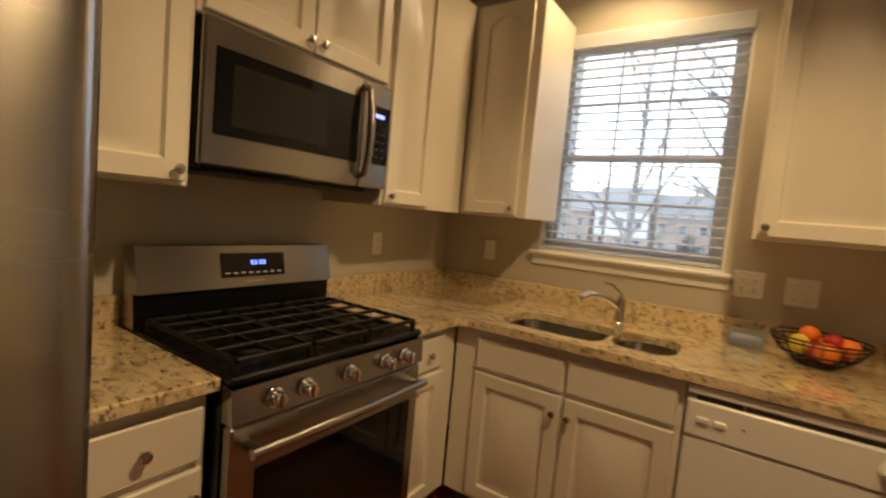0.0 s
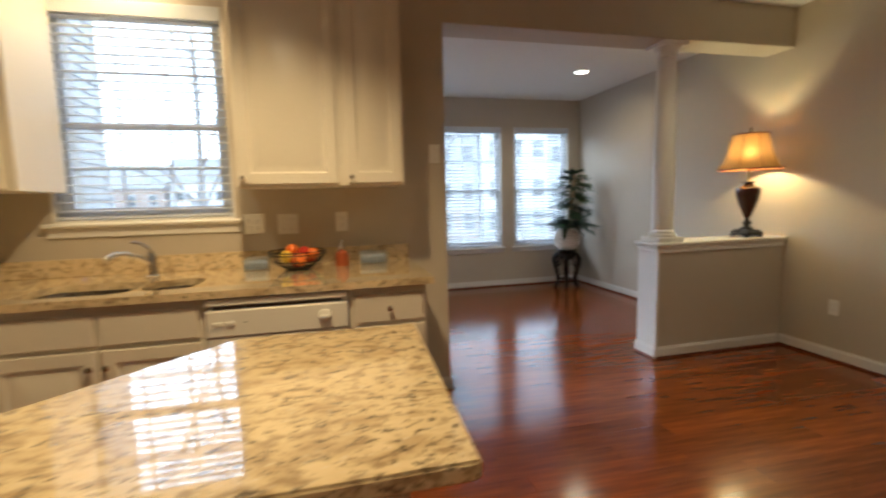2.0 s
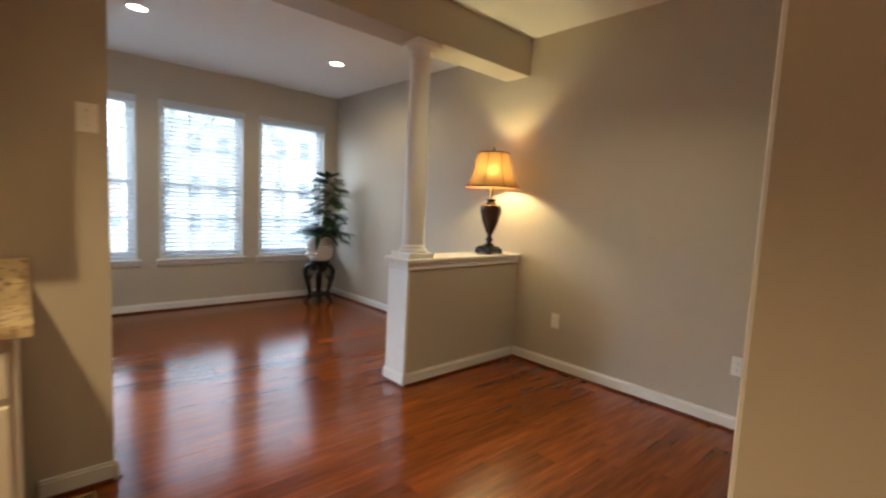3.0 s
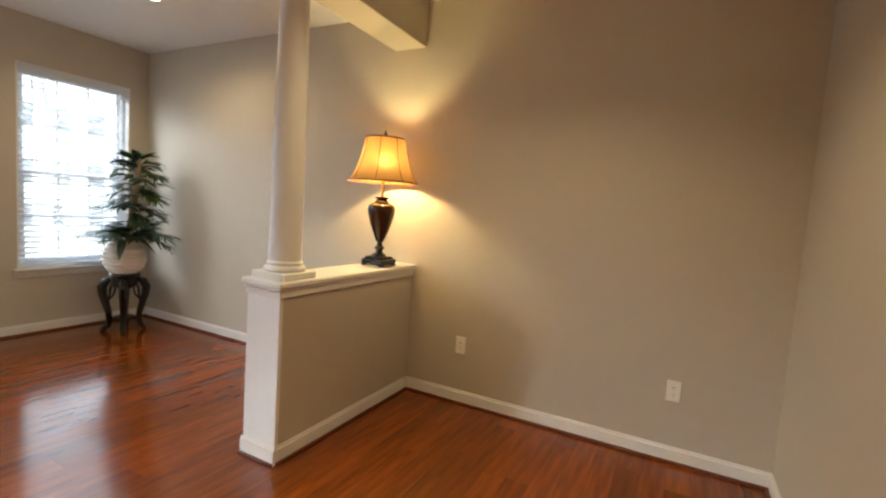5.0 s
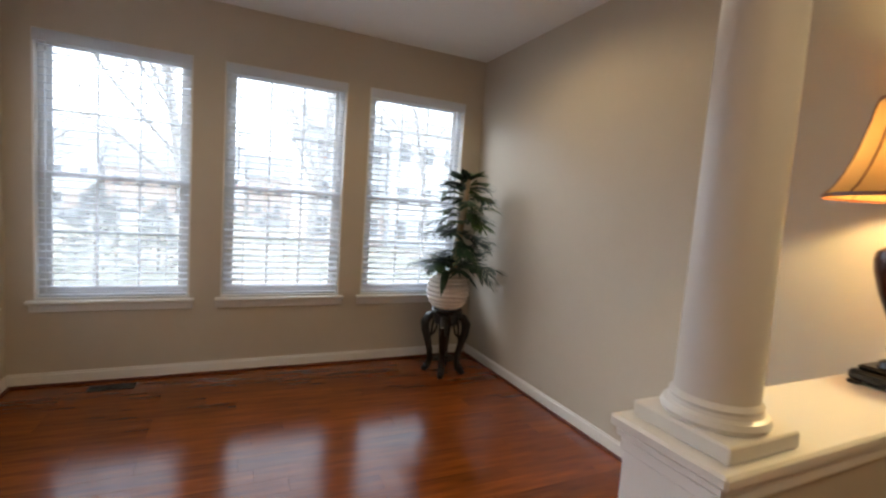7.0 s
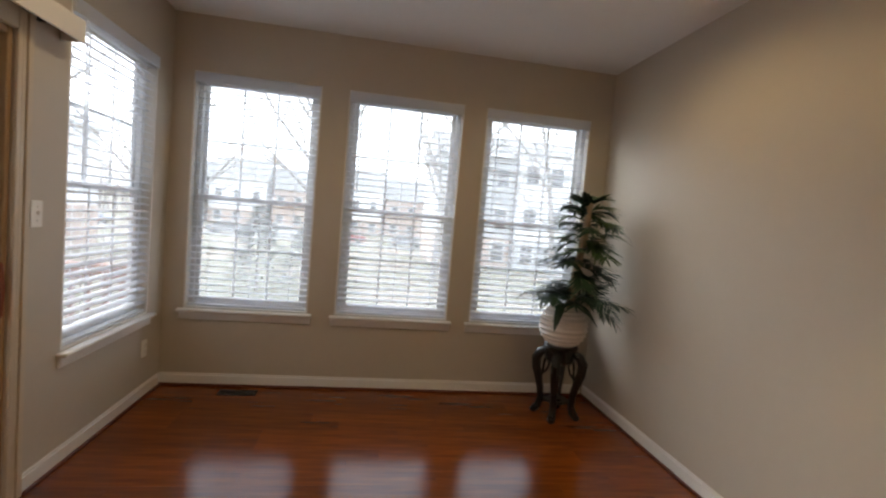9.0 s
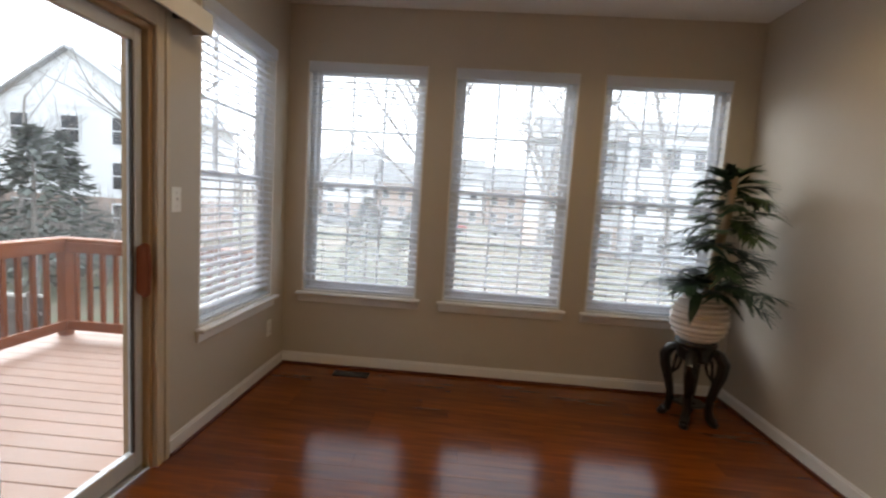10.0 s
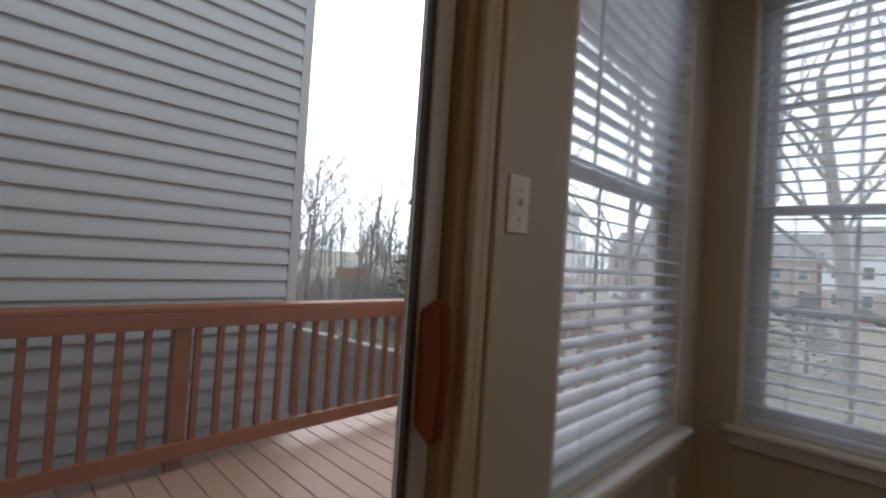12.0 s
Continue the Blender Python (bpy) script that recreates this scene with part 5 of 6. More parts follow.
# ---- things on the kitchen worktop ----
bx, by = 1.66, 3.66
bowl = thing("fruit_bowl", (bx, by, CT), "black wire fruit bowl filled with fruit", "bowl")
for r, z in ((0.155, 0.105), (0.15, 0.09), (0.125, 0.05), (0.075, 0.012), (0.06, 0.004)):
    ringw = bmesh.new()
    tube(ringw, [(bx + r * math.cos(a), by + r * math.sin(a), CT + z) for a in [2 * math.pi * k / 28 for k in range(29)]], 0.0035, 6)
    part("ring", ringw, cast_iron, bowl)
for k in range(16):
    a = 2 * math.pi * k / 16
    w = bmesh.new()
    tube(w, [(bx + r * math.cos(a), by + r * math.sin(a), CT + z) for r, z in ((0.06, 0.004), (0.1, 0.03), (0.128, 0.055), (0.148, 0.085), (0.155, 0.105))], 0.0025, 5)
    part("wire", w, cast_iron, bowl)
orange_skin = material("orange_skin", (0.85, 0.20, 0.02), 0.4, vary=0.12, grain=120, bump=0.15)
apple_skin = material("apple_skin", (0.50, 0.035, 0.02), 0.25, vary=0.4, grain=14, bump=0.02)
lemon_skin = material("lemon_skin", (0.75, 0.55, 0.06), 0.4, vary=0.12, grain=100, bump=0.1)
for dx, dy, dz, r, mt, nm in ((-0.06, -0.02, 0.075, 0.040, lemon_skin, "lemon"), (0.02, -0.06, 0.062, 0.040, orange_skin, "orange"), (0.065, 0.02, 0.068, 0.042, apple_skin, "apple"), (-0.01, 0.06, 0.065, 0.040, orange_skin, "orange"), (0.0, 0.0, 0.05, 0.040, apple_skin, "apple"), (-0.03, 0.015, 0.112, 0.034, orange_skin, "orange"), (0.04, -0.025, 0.100, 0.034, apple_skin, "apple"), (0.085, -0.03, 0.09, 0.034, orange_skin, "orange")):
    fr_ = thing(nm, (bx + dx, by + dy, CT + dz - r), "ripe %s in the wire bowl" % nm, "fruit", "fruit in the bowl")
    pr = [(0.001, -r * 0.93)] + [(r * math.cos(t) * (1.0 if nm != "lemon" else 0.85), r * 0.95 * math.sin(t)) for t in [-1.3 + 0.26 * k for k in range(11)]] + [(0.001, r * 0.86)]
    part("skin", lathe(bmesh.new(), pr, (bx + dx, by + dy, CT + dz), 18), mt, fr_)
    part("stalk", lathe(bmesh.new(), [(0.003, r * 0.86), (0.002, r * 0.98)], (bx + dx, by + dy, CT + dz), 6), soil, fr_)

pale_cloth = material("pale_cloth", (0.25, 0.30, 0.40), 0.9, vary=0.2, grain=60, bump=0.3)
amber = material("amber_soap", (0.34, 0.08, 0.03), 0.12, vary=0.1, grain=20, bump=0.0)
frost = material("clear_plastic", (0.80, 0.86, 0.92), 0.12, vary=0.05, grain=20, bump=0.0)
shader_parts(frost)[2].inputs["Transmission Weight"].default_value = 0.85
soap = thing("soap_bottle", (1.905, 3.70, CT), "amber liquid soap bottle with a clear pump", "soap bottle")
part("bottle", lathe(bmesh.new(), [(0.038, 0.0), (0.042, 0.006), (0.042, 0.06), (0.034, 0.08), (0.014, 0.09), (0.014, 0.1)], (1.905, 3.70, CT), 20, scale=(0.95, 0.7)), amber, soap)
part("pump", lathe(bmesh.new(), [(0.014, 0.1005), (0.014, 0.115), (0.005, 0.118), (0.005, 0.14), (0.012, 0.142), (0.012, 0.15), (0.001, 0.152)], (1.905, 3.70, CT), 14), frost, soap)
for x, y, w, lab in ((1.43, 3.74, 0.13, "small clear plastic caddy beside the faucet"), (2.09, 3.76, 0.16, "folded pale cloth in a clear tray")):
    tray = thing("tray", (x, y, CT), lab, "tray")
    part("tub", boxes((x - w / 2, x + w / 2, y - 0.04, y + 0.04, CT, CT + 0.006), (x - w / 2, x + w / 2, y - 0.04, y - 0.035, CT + 0.006, CT + 0.06), (x - w / 2, x + w / 2, y + 0.035, y + 0.04, CT + 0.006, CT + 0.07), (x - w / 2, x - w / 2 + 0.005, y - 0.035, y + 0.035, CT + 0.006, CT + 0.06), (x + w / 2 - 0.005, x + w / 2, y - 0.035, y + 0.035, CT + 0.006, CT + 0.06), b=0.002), frost, tray)
    part("cloth", boxes((x - w / 2 + 0.01, x + w / 2 - 0.01, y - 0.03, y + 0.03, CT + 0.0065, CT + 0.05), b=0.012), pale_cloth, tray)

# ---- outside: deck, siding, lawn, street, houses and trees ----
DECK, GROUND = -0.17, -2.3
DX_W, DY_N = -0.20, 7.84
deck = thing("deck", (0.9, 6.0, DECK), "reddish-brown deck of boards beside the sunroom", "deck", kind="structure")
bm = bmesh.new()
box(bm, 0, 2.045 - (DX_W - 0.12), 0, 0.1365, -0.03, 0.0, b=0.004)
board_me = mesh_of("board", bm, deck_paint)
y = 4.235
while y < DY_N + 0.12:
    piece("board", board_me, deck, (DX_W - 0.12, y, DECK))
    y += 0.140
part("rim", boxes((DX_W - 0.14, DX_W - 0.1205, 4.235, DY_N + 0.19, DECK - 0.26, DECK - 0.002), (DX_W - 0.12, 2.045, DY_N + 0.19, DY_N + 0.21, DECK - 0.26, DECK - 0.002)), cedar, deck)
part("joists", boxes(*[(x, x + 0.04, 4.24, DY_N + 0.18, DECK - 0.24, DECK - 0.031) for x in (-0.2, 0.3, 0.8, 1.3, 1.8)]), cedar, deck)
for x, yy in ((DX_W - 0.05, DY_N + 0.1), (2.0, DY_N + 0.1), (DX_W - 0.05, 5.8), (DX_W - 0.05, 4.3)):
    part("pier", boxes((x - 0.05, x + 0.05, yy - 0.05, yy + 0.05, GROUND - 0.05, DECK - 0.245)), cedar, deck)

rail = thing("deck_railing", (DX_W, DY_N, DECK), "reddish stained wooden deck railing with square balusters", "railing")
TOP = 0.765
posts = [(DX_W, 4.31), (DX_W, 6.00), (DX_W, DY_N), (1.98, DY_N)]
for x, yy in posts:
    part("post", boxes((x - 0.045, x + 0.045, yy - 0.045, yy + 0.045, DECK, TOP - 0.032), b=0.004), cedar, rail)
part("top_rail", boxes((DX_W - 0.075, DX_W + 0.075, 4.24, DY_N + 0.075, TOP - 0.032, TOP), (DX_W + 0.075, 2.04, DY_N - 0.075, DY_N + 0.075, TOP - 0.032, TOP), b=0.005), cedar, rail, "flat cap rail")
part("upper_rail", boxes((DX_W + 0.0455, DX_W + 0.08, 4.26, DY_N - 0.046, TOP - 0.125, TOP - 0.0325), (DX_W + 0.081, 2.03, DY_N - 0.08, DY_N - 0.0455, TOP - 0.125, TOP - 0.0325), b=0.004), cedar, rail)
part("lower_rail", boxes((DX_W + 0.0455, DX_W + 0.08, 4.26, DY_N - 0.046, DECK + 0.075, DECK + 0.165), (DX_W + 0.081, 2.03, DY_N - 0.08, DY_N - 0.0455, DECK + 0.075, DECK + 0.165), b=0.004), cedar, rail)
bm = bmesh.new()
box(bm, -0.018, 0.018, -0.018, 0.018, DECK + 0.10, TOP - 0.05, b=0.003)
bal = mesh_of("baluster", bm, cedar)
yy = 4.42
while yy < DY_N - 0.1:
    if min(abs(yy - p[1]) for p in posts) > 0.08:
        piece("baluster", bal, rail, (DX_W + 0.027, yy, 0))
    yy += 0.128
xx = DX_W + 0.14
while xx < 1.9:
    piece("baluster", bal, rail, (xx, DY_N - 0.027, 0))
    xx += 0.128

# the wing with vinyl siding beside the deck
SX, SY1 = -0.50, 6.85
wing = thing("siding_wing", (SX, 5.4, GROUND), "grey vinyl-sided house wing beside the deck", "house wing")
part("wall", boxes((SX - 1.6, SX - 0.016, 4.23, SY1 - 0.012, GROUND, 6.6)), siding_paint, wing)
bm = bmesh.new()
prism(bm, [(0, 0.0), (0.012, 0.0), (0.025, 0.002), (0.027, 0.006), (0.023, 0.060), (0.009, 0.096), (0.003, 0.1203), (0, 0.1203)], 4.23, SY1 - 0.075, "y")
course = mesh_of("siding_course", bm, siding_paint, 20)
z = GROUND - 0.074
while z < 6.45:
    piece("siding_course", course, wing, (SX - 0.0155, 0, z))
    z += 0.1208
part("corner_trim", boxes((SX - 0.0155, SX + 0.014, SY1 - 0.075, SY1, GROUND, 6.6), (SX - 0.10, SX - 0.016, SY1 - 0.011, SY1, GROUND, 6.6), b=0.003), siding_paint, wing, "grey corner trim")
roof_shingle = material("roof_shingle", (0.26, 0.255, 0.25), 0.85, vary=0.3, grain=40, bump=0.3)
part("roof", boxes((SX - 2.0, SX + 0.3, 4.0, SY1 + 0.3, 6.6, 6.75)), roof_shingle, wing)

grass = material("lawn", (0.125, 0.118, 0.070), 0.95, vary=0.45, grain=9, bump=0.4)
gn2, gl2, gb2 = shader_parts(grass)
patch = gn2.new("ShaderNodeTexNoise")
patch.inputs["Scale"].default_value, patch.inputs["Detail"].default_value = 0.22, 5
pm = gn2.new("ShaderNodeMapRange")
pm.inputs["From Min"].default_value, pm.inputs["From Max"].default_value = 0.45, 0.6
gtc = gn2.new("ShaderNodeTexCoord")
gl2.new(gtc.outputs["Object"], patch.inputs["Vector"])
gl2.new(patch.outputs["Fac"], pm.inputs["Value"])
gmx = gn2.new("ShaderNodeMix")
gmx.data_type = "RGBA"
gl2.new(pm.outputs[0], gmx.inputs["Factor"])
gl2.new(gb2.inputs["Base Color"].links[0].from_socket, gmx.inputs["A"])
gmx.inputs["B"].default_value = (0.20, 0.155, 0.11, 1)
gl2.new(gmx.outputs["Result"], gb2.inputs["Base Color"])
asphalt = material("asphalt", (0.060, 0.060, 0.062), 0.9, vary=0.2, grain=30, bump=0.2)
concrete = material("concrete", (0.36, 0.35, 0.33), 0.85, vary=0.12, grain=30, bump=0.1)
brick_red = material("far_brick", (0.40, 0.30, 0.245), 0.85, vary=0.25, grain=25, bump=0.2)
house_white = material("house_white", (0.78, 0.79, 0.80), 0.6, vary=0.05, grain=20, bump=0.05)
house_grey = material("house_grey", (0.40, 0.41, 0.42), 0.6, vary=0.06, grain=20, bump=0.05)
bark = material("bark", (0.24, 0.215, 0.195), 0.9, vary=0.35, grain=25, bump=0.4)
needle = material("needles", (0.15, 0.165, 0.14), 0.8, vary=0.5, grain=8, bump=0.2)
fence_wood = material("fence_wood", (0.13, 0.10, 0.085), 0.85, vary=0.3, grain=30, bump=0.3, per_object=0.15)
car_glass = material("car_glass", (0.02, 0.022, 0.025), 0.06, vary=0.1, grain=10, bump=0.0)
tyre_rubber = material("tyre_rubber", (0.02, 0.02, 0.02), 0.8, vary=0.2, grain=40, bump=0.1)

gm = bmesh.new()
grid = bmesh.ops.create_grid(gm, x_segments=60, y_segments=60, size=1200)
for v in gm.verts:
    d = math.hypot(v.co.x, v.co.y)
    v.co.z = GROUND - 0.03 + (0.0 if d < 60 else 0.004 * (d - 60))
solid("ground", gm, grass, "winter lawn with brown patches and bare beds", "ground")
solid("road", boxes((-70, 70, 57.0, 67.0, GROUND - 0.02, GROUND + 0.012)), asphalt, "grey asphalt street with parking", "road")
solid("pavement", boxes((-70, 70, 55.3, 56.8, GROUND - 0.02, GROUND + 0.10)), concrete, "pale concrete pavement along the street", "pavement")
solid("foundation", boxes((XW - 0.15, XE + 0.15, YR - 0.15, 4.2, GROUND - 0.1, -0.205), (XS - 0.12, XE + 0.15, 4.2, YN + 0.15, GROUND - 0.1, -0.205)), brick_red, "plain house foundation under the floor", "foundation")

# weathered board fence
fence = thing("board_fence", (-5.5, 10.1, GROUND), "weathered dark wooden board fence on the lawn", "fence")
bm = bmesh.new()
box(bm, -0.066, 0.066, -0.01, 0.01, 0, 1.78, b=0.004)
fb = mesh_of("fence_board", bm, fence_wood)
for k in range(48):
    f = k * 0.14
    piece("fence_board", fb, fence, (-3.0 - f, 10.4 - f * 0.12, GROUND - 0.03), (0, 0, 0.12))
for k in range(5):
    f = k * 1.65
    part("fence_post", boxes((-3.05 - f - 0.05, -3.05 - f + 0.05, 10.31 - f * 0.12 - 0.05, 10.31 - f * 0.12 + 0.05, GROUND - 0.05, GROUND + 1.85), b=0.005), fence_wood, fence)
rl = bmesh.new()
for zz in (GROUND + 0.35, GROUND + 1.5):
    tube(rl, [(-2.95, 10.35, zz), (-9.7, 9.54, zz)], 0.04, 4)
part("fence_rail", rl, fence_wood, fence)


cap_wood = material("cap_wood", (0.46, 0.43, 0.39), 0.8, vary=0.2, grain=30, bump=0.2)
cr = bmesh.new()
tube(cr, [(-2.93, 10.41, GROUND + 1.765), (-9.66, 9.60, GROUND + 1.765)], 0.032, 4)
part("cap_rail", cr, cap_wood, fence, "pale weathered cap rail")


def bare_tree(x, y, height, seed, label, spread=0.55, base=None):
    """A leafless tree: trunk, limbs and twigs."""
    r = random.Random(seed)
    th = thing("bare_tree", (x, y, GROUND), label, "tree", "leafless trees")
    trunk, limbs = bmesh.new(), bmesh.new()
    r0 = base or height * 0.016

    def grow(bm, p, d, length, rad, depth):
        pts, tp, q = [p], [1.0], p
        n = 5 if depth == 0 else 3
        for k in range(n):
            d = (d + Vector((r.uniform(-1, 1), r.uniform(-1, 1), r.uniform(-0.3, 0.6))) * (0.07 if depth == 0 else 0.20)).normalized()
            q = q + d * (length / n)
            pts.append(q)
            tp.append(1 - 0.55 * (k + 1) / n)
        tube(bm, pts, rad, 8 if depth == 0 else (5 if depth < 3 else 3), tp)
        if depth >= 4:
            return
        count = (10, 4, 3, 3)[depth]
        for k in range(count):
            f = r.uniform(0.32 if depth == 0 else 0.25, 1.0) if k else 1.0
            i = min(int(f * n), n - 1)
            c = pts[i].lerp(pts[i + 1], f * n - i if f < 1 else 1.0)
            a = r.uniform(0, 6.28)
            side = Vector((math.cos(a), math.sin(a), r.uniform(0.1, 0.7))).normalized()
            nd = (d * (1 - spread) + side * spread).normalized()
            grow(limbs, c, nd, length * r.uniform(0.34, 0.52) if depth == 0 else length * r.uniform(0.45, 0.7), rad * tp[i] * (0.45 if depth == 0 else 0.6), depth + 1)

    grow(trunk, Vector((x, y, GROUND - 0.1)), Vector((r.uniform(-0.05, 0.05), r.uniform(-0.05, 0.05), 1)), height * 0.82, r0, 0)
    part("trunk", trunk, bark, th)
    part("crown", limbs, bark, th, "bare branches and twigs")
    return th


bare_tree(1.9, 25.5, 13, 3, "tall leafless tree on the lawn behind the house", base=0.29)
bare_tree(7.5, 30.0, 15, 5, "tall leafless tree in front of the grey townhouses", base=0.30)
bare_tree(-9.0, 22.5, 12, 8, "leafless tree beyond the deck")
bare_tree(-1.9, 16.5, 10, 12, "leafless tree outside the kitchen window", base=0.14)
bare_tree(-13.5, 14.0, 6.4, 21, "slender leafless tree beyond the fence", base=0.09)
bare_tree(-10.8, 11.9, 5.4, 25, "slender leafless tree near the fence", base=0.08)
bare_tree(-16.4, 15.1, 6.5, 41, "twiggy leafless tree at the edge of the lawn", base=0.07)
bare_tree(-15.5, 17.2, 7.0, 43, "twiggy leafless tree at the edge of the lawn", base=0.07)
bare_tree(-14.0, 19.2, 6.5, 47, "twiggy leafless tree at the edge of the lawn", base=0.07)
bare_tree(13.5, 27.0, 12, 31, "leafless tree beside the townhouses")


def evergreen(x, y, height, radius, seed, label):
    r = random.Random(seed)
    th = thing("evergreen", (x, y, GROUND), label, "tree")
    tk, cr = bmesh.new(), bmesh.new()
    tube(tk, [(x, y, GROUND - 0.05), (x, y, GROUND + height * 0.9)], 0.06 + height * 0.01, 7, (1, 0.3))
    for k in range(int(420 + height * 60)):
        f = r.random() ** 0.8
        z = GROUND + height * (0.06 + 0.94 * f)
        rad = radius * (1 - f) ** 0.8 * r.uniform(0.35, 1.08) + 0.05
        a = r.uniform(0, 6.28)
        p = Vector((x + rad * math.cos(a), y + rad * math.sin(a), z))
        out = Vector((math.cos(a), math.sin(a), r.uniform(-0.5, 0.4))).normalized()
        side = out.cross(Vector((0, 0, 1))).normalized()
        s = r.uniform(0.10, 0.24) * (0.6 + 0.12 * height)
        for tw in (-0.5, 0.0, 0.5):
            w = (side + Vector((0, 0, tw))).normalized() * s * 0.3
            vs = [cr.verts.new(p - out * s), cr.verts.new(p + w), cr.verts.new(p + out * s), cr.verts.new(p - w)]
            cr.faces.new(vs)
    part("trunk", tk, bark, th)
    part("crown", cr, needle, th, "dark green needle clumps")


evergreen(-1.0, 24.0, 3.6, 1.6, 2, "dark green evergreen shrub on the lawn")
evergreen(0.6, 27.0, 3.0, 1.3, 4, "small evergreen shrub on the lawn")
evergreen(-8.9, 16.2, 5.0, 2.1, 6, "tall hazy evergreen near the fence")
evergreen(-10.9, 19.2, 5.2, 1.9, 9, "evergreen beyond the fence")


def house(name, x0, x1, y0, y1, eave, ridge, wall_m, base_m, storeys, per, label, gable="x", windows="south"):
    """A house with storeys of windows; gable: the axis of the ridge."""
    th = thing(name, ((x0 + x1) / 2, (y0 + y1) / 2, GROUND), label, "house", "houses beyond the lawn")
    zb = GROUND + 2.6
    part("wall", boxes((x0, x1, y0, y1, zb, eave)), wall_m, th)
    part("ground_floor", boxes((x0 - 0.02, x1 + 0.02, y0 - 0.02, y1 + 0.02, GROUND - 0.1, zb)), base_m, th)
    rf = bmesh.new()
    if gable == "x":
        prism(rf, [(y0 - 0.4, eave), (y1 + 0.4, eave), ((y0 + y1) / 2, ridge)], x0 - 0.3, x1 + 0.3, "x")
    else:
        prism(rf, [(x0 - 0.4, eave), (x1 + 0.4, eave), ((x0 + x1) / 2, ridge)], y0 - 0.05, y1 + 0.3, "y")
    part("roof", rf, roof_shingle if gable == "x" else wall_m, th, "pitched roof" if gable == "x" else "gable wall")
    if gable != "x":
        rr_ = bmesh.new()
        for s in (-1, 1):
            xm, xe = (x0 + x1) / 2, (x0 - 0.5 if s < 0 else x1 + 0.5)
            prism(rr_, [(xm, ridge + 0.02), (xe, eave - 0.05), (xe, eave + 0.12), (xm, ridge + 0.2)], y0 - 0.4, y1 + 0.4, "y")
        part("roof_slope", rr_, house_grey, th, "pale grey shingle roof")
    h = (eave - zb) / max(1, storeys - 1)
    for s in range(storeys):
        zc = GROUND + 1.45 if s == 0 else zb + h * (s - 0.5)
        for k in range(per):
            xc = x0 + (x1 - x0) * (k + 0.5) / per
            wf = part("window", boxes((xc - 0.62, xc + 0.62, y0 - 0.10, y0 - 0.021, zc - 0.85, zc + 0.85)), house_white, th, "white framed window")
            part("pane", boxes((xc - 0.52, xc + 0.52, y0 - 0.115, y0 - 0.1005, zc + 0.04, zc + 0.75), (xc - 0.52, xc + 0.52, y0 - 0.115, y0 - 0.1005, zc - 0.75, zc - 0.04)), car_glass, wf)
            if windows == "both":
                yc = y0 + (y1 - y0) * (k + 0.5) / per
                wf = part("window", boxes((x1 + 0.021, x1 + 0.10, yc - 0.62, yc + 0.62, zc - 0.85, zc + 0.85)), house_white, th, "white framed window")
                part("pane", boxes((x1 + 0.1005, x1 + 0.115, yc - 0.52, yc + 0.52, zc - 0.75, zc + 0.75)), car_glass, wf)
    return th


for k in range(4):
    x = 9.0 + k * 6.5
    house("townhouse", x, x + 6.3, 41 - 0.8 * (k % 2), 52, 6.9 + 0.5 * (k % 2), 9.6, (house_grey, house_white)[k % 2], house_grey if k % 2 else brick_red, 3, 3, ("grey townhouse with white window frames", "pale townhouse with white window frames")[k % 2])
for k in range(9):
    x, y = -16 - 3.1 * (k % 5) - 1.3 * (k // 5), 19 + 2.6 * (k // 2) - 1.7 * (k % 3)
    bare_tree(x, y, 8 + (k * 37 % 5), 100 + k, "leafless tree in the grove beyond the fence", base=0.10)
for k in range(5):
    x = -32 + k * 9.5
    house("brick_house", x, x + 8.8, 82 + (k % 3), 92, 4.0 + (k % 2), 8.0 + (k % 2), (brick_red, house_white)[k % 2], brick_red, 2, 3, "distant brick house across the street")


house("gabled_house", -24.5, -15.2, 29.5, 39.0, 5.4, 8.6, house_white, brick_red, 3, 3, "large white gabled house with a brick lower storey", gable="y")

# rust-orange shed far beyond the fence
rust = material("rust_board", (0.42, 0.13, 0.05), 0.8, vary=0.2, grain=20, bump=0.1)
shed = thing("garden_shed", (-46.5, 39.0, GROUND), "low rust-orange garden shed far beyond the fence", "shed")
part("wall", boxes((-48.4, -44.6, 38.0, 40.6, GROUND - 0.05, GROUND + 1.5)), rust, shed)
rf_ = bmesh.new()
prism(rf_, [(37.8, GROUND + 1.5), (40.8, GROUND + 1.5), (39.3, GROUND + 2.2)], -48.6, -44.4, "x")
part("roof", rf_, roof_shingle, shed, "grey pitched roof")
part("door", boxes((-44.6, -44.55, 38.9, 39.8, GROUND, GROUND + 1.35)), rust, shed)

# bare brush along the far edge of the lawn
brush_, brng = bmesh.new(), random.Random(19)
for k in range(230):
    a, d = radians(brng.uniform(124, 156)), brng.uniform(17, 36)
    x, y = 2.7 + d * math.cos(a), 5.1 + d * math.sin(a)
    tall = brng.uniform(1.3, 3.6)
    for j in range(13):
        h, lean = brng.uniform(0, 6.28), brng.uniform(0.1, 0.55)
        tip = Vector((x + math.cos(h) * lean * tall, y + math.sin(h) * lean * tall, GROUND + tall * brng.uniform(0.6, 1.0)))
        mid_ = Vector((x, y, GROUND - 0.05)).lerp(tip, 0.55) + Vector((brng.uniform(-0.2, 0.2), brng.uniform(-0.2, 0.2), 0.1))
        tube(brush_, [Vector((x, y, GROUND - 0.05)), mid_, tip], 0.020, 3, (1, 0.7, 0.3))
solid("brush", brush_, bark, "grey-brown bare brush beyond the fence", "brush", "stuff")


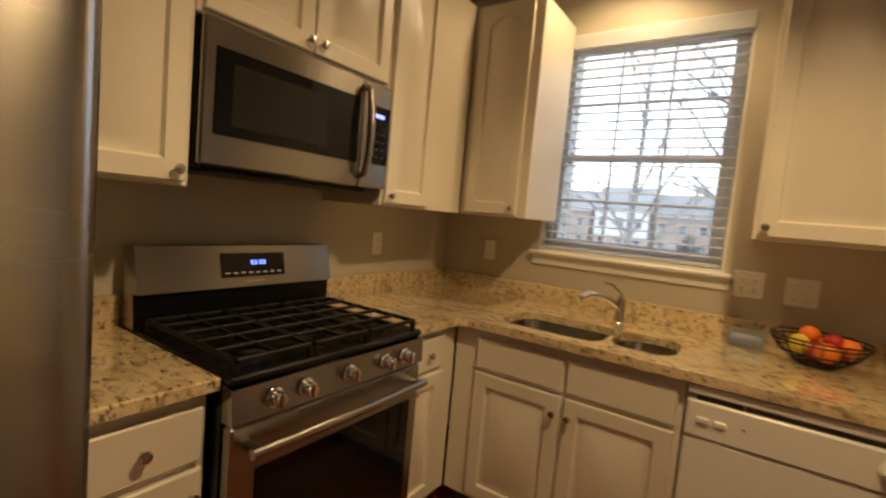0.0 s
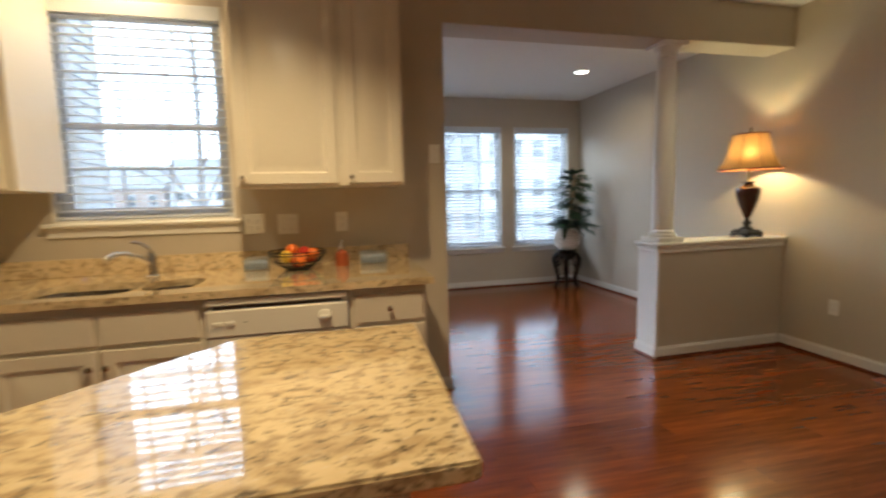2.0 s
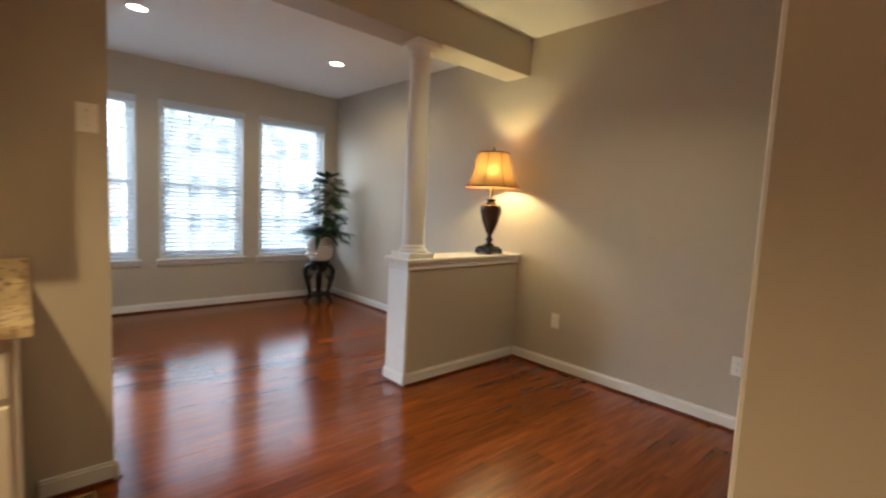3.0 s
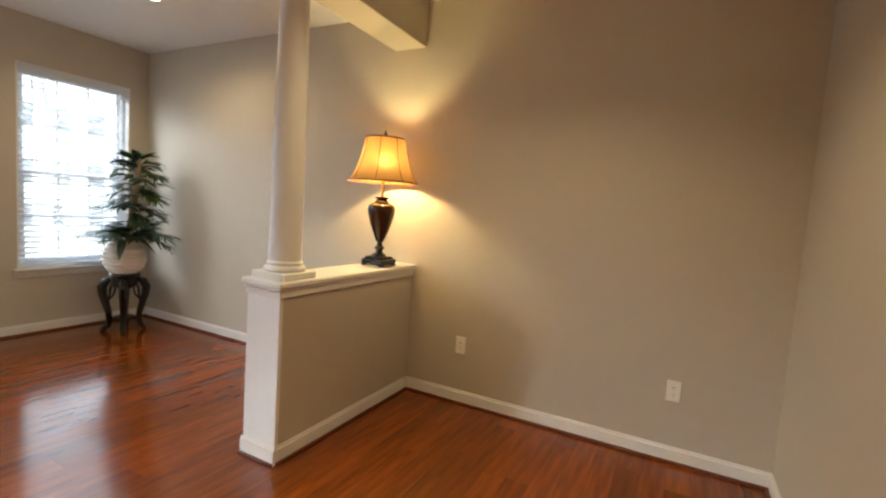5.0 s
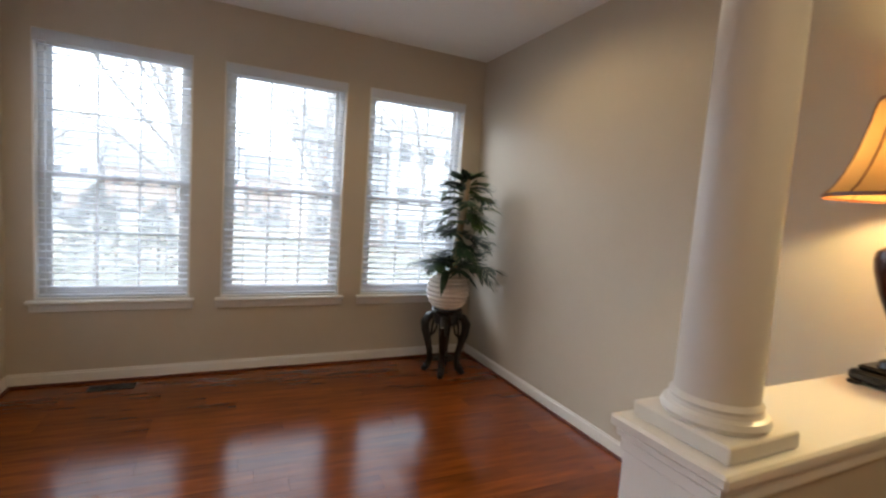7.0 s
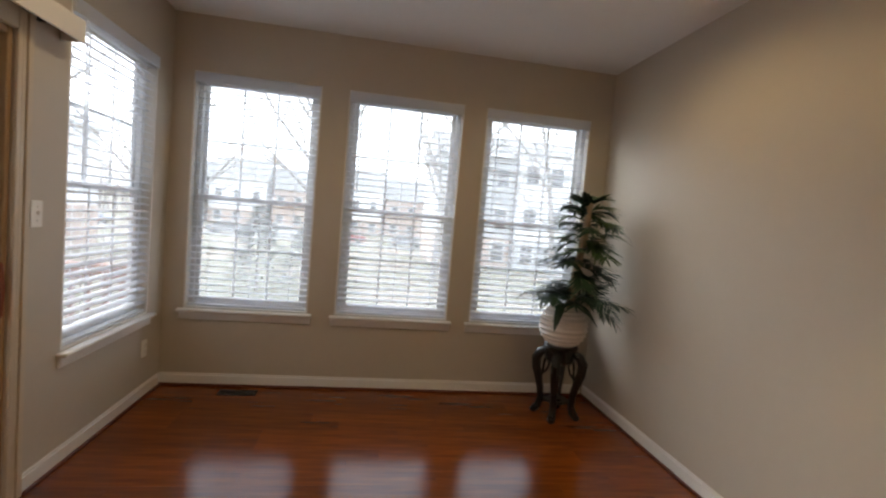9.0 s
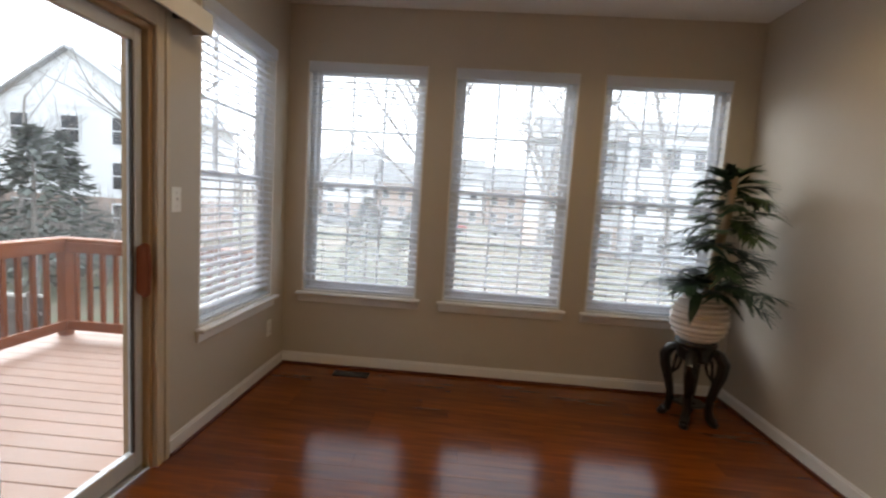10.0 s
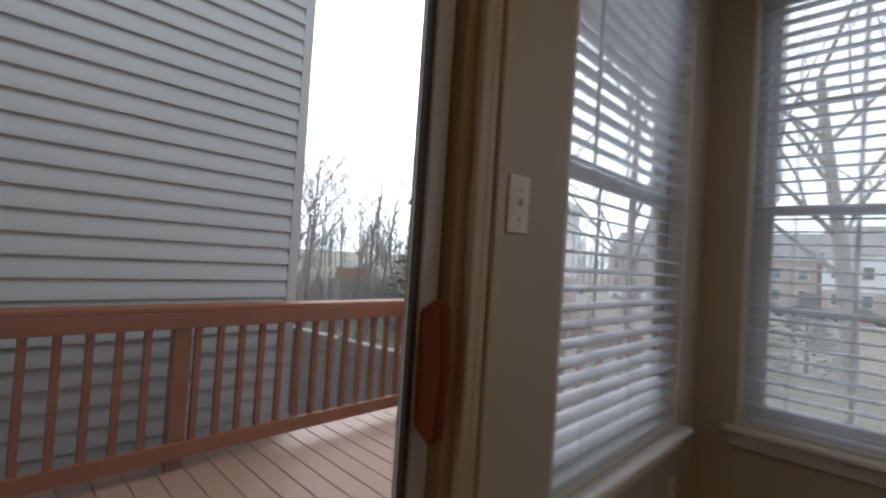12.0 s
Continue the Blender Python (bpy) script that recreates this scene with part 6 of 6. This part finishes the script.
def car(x, y, turn, paint, label):
    th = thing("parked_car", (x, y, GROUND + 0.012), label, "car", "parked cars")
    z = GROUND + 0.012
    b = bmesh.new()
    prism(b, [(x - 2.2, z + 0.35), (x - 2.2, z + 0.75), (x - 2.0, z + 0.9), (x - 1.2, z + 0.95), (x + 1.9, z + 0.92), (x + 2.2, z + 0.7), (x + 2.2, z + 0.35), (x + 1.9, z + 0.25), (x - 1.9, z + 0.25)], y - 0.85, y + 0.85, "y")
    part("body", b, paint, th)
    c = bmesh.new()
    prism(c, [(x - 1.5, z + 0.93), (x - 1.0, z + 1.38), (x + 0.5, z + 1.40), (x + 1.25, z + 0.93)], y - 0.78, y + 0.78, "y")
    part("windows", c, car_glass, th, "dark car windows")
    part("roof", boxes((x - 1.0, x + 0.5, y - 0.72, y + 0.72, z + 1.395, z + 1.44), b=0.02), paint, th)
    for wx in (-1.35, 1.35):
        for wy in (-0.80, 0.80):
            part("wheel", lathe(bmesh.new(), [(0.2, wy - 0.1), (0.33, wy - 0.09), (0.33, wy + 0.09), (0.2, wy + 0.1)], (x + wx, y, z + 0.33), 14, "y"), tyre_rubber, th)
    th.rotation_euler = (0, 0, turn)


paints = [material("car_white", (0.7, 0.7, 0.7), 0.25, vary=0.03, grain=10, bump=0), material("car_silver", (0.35, 0.36, 0.38), 0.3, 0.5, vary=0.03, grain=10, bump=0), material("car_blue", (0.05, 0.07, 0.12), 0.25, vary=0.05, grain=10, bump=0), material("car_red", (0.30, 0.03, 0.025), 0.25, vary=0.05, grain=10, bump=0)]
for k, (x, yc, tn, pi_) in enumerate(((-19, 59.2, 0.0, 0), (-12.5, 59.4, 0.0, 1), (-6.0, 59.2, 0.03, 0), (-27, 59.3, 0.0, 2), (1.0, 59.3, 0.0, 3), (8, 59.2, 0.0, 1), (-9.5, 65, 3.14, 0))):
    car(x, yc, tn, paints[pi_], ("white parked car on the street", "silver parked car on the street", "dark blue parked car on the street", "red parked car on the street")[pi_])

# far woods round the horizon
woods, wrng = bmesh.new(), random.Random(77)
for k in range(420):
    a = radians(wrng.uniform(-65, 75))
    d = wrng.uniform(96, 150)
    x, yy = -d * math.sin(a), d * math.cos(a)
    zg = GROUND + 0.004 * (d - 60)
    hgt = wrng.uniform(7, 13)
    tube(woods, [(x, yy, zg), (x + wrng.uniform(-0.4, 0.4), yy, zg + hgt)], 0.22, 3, (1, 0.2))
    for j in range(16):
        f = wrng.uniform(0.25, 0.95)
        b = wrng.uniform(0, 6.28)
        ln = hgt * 0.28 * (1.1 - f)
        p = Vector((x, yy, zg + hgt * f))
        tube(woods, [p, p + Vector((math.cos(b) * ln, math.sin(b) * ln, ln * 1.1))], 0.09, 3, (1, 0.3))
solid("woods", woods, bark, "distant leafless woods along the horizon", "woods", "stuff")

# ---- floor boards, last ----
def floor_boards():
    rng = random.Random(7)
    w, gap = 0.118, 0.0004
    rows, meshes = [], {}
    y = YR
    while y < YN - 0.01:
        start = XW if y < 3.95 else XS - 0.01
        x, first = start, True
        while x < XE - 0.001:
            ln = rng.choice((0.35, 0.6, 0.9)) if first else rng.choice((0.82, 1.0, 1.22))
            ln = round(min(ln, XE - x), 2)
            if ln < 0.02:
                break
            if ln not in meshes:
                bm = bmesh.new()
                box(bm, 0, ln - gap, 0, w - gap, -0.012, 0.0, b=0.0003)
                meshes[ln] = mesh_of("board", bm, hardwood)
            rows.append((x, y, ln))
            x, first = x + ln, False
        y += w
    near = [r for r in rows if r[1] > 1.6 and r[0] + r[2] > 1.5]
    far = [r for r in rows if not (r[1] > 1.6 and r[0] + r[2] > 1.5)]
    return near, far, meshes, w, gap


near, far, board_meshes, bw, bgap = floor_boards()
extra = near[300:]
for x, y, ln in near[:300]:
    piece("board", board_meshes[ln], floor, (x, y, 0))
rest = bmesh.new()
for x, y, ln in far + extra:
    box(rest, x, x + ln - bgap, y, y + bw - bgap, -0.012, 0.0)
tagged(part("boards", rest, hardwood, floor), kind="stuff")
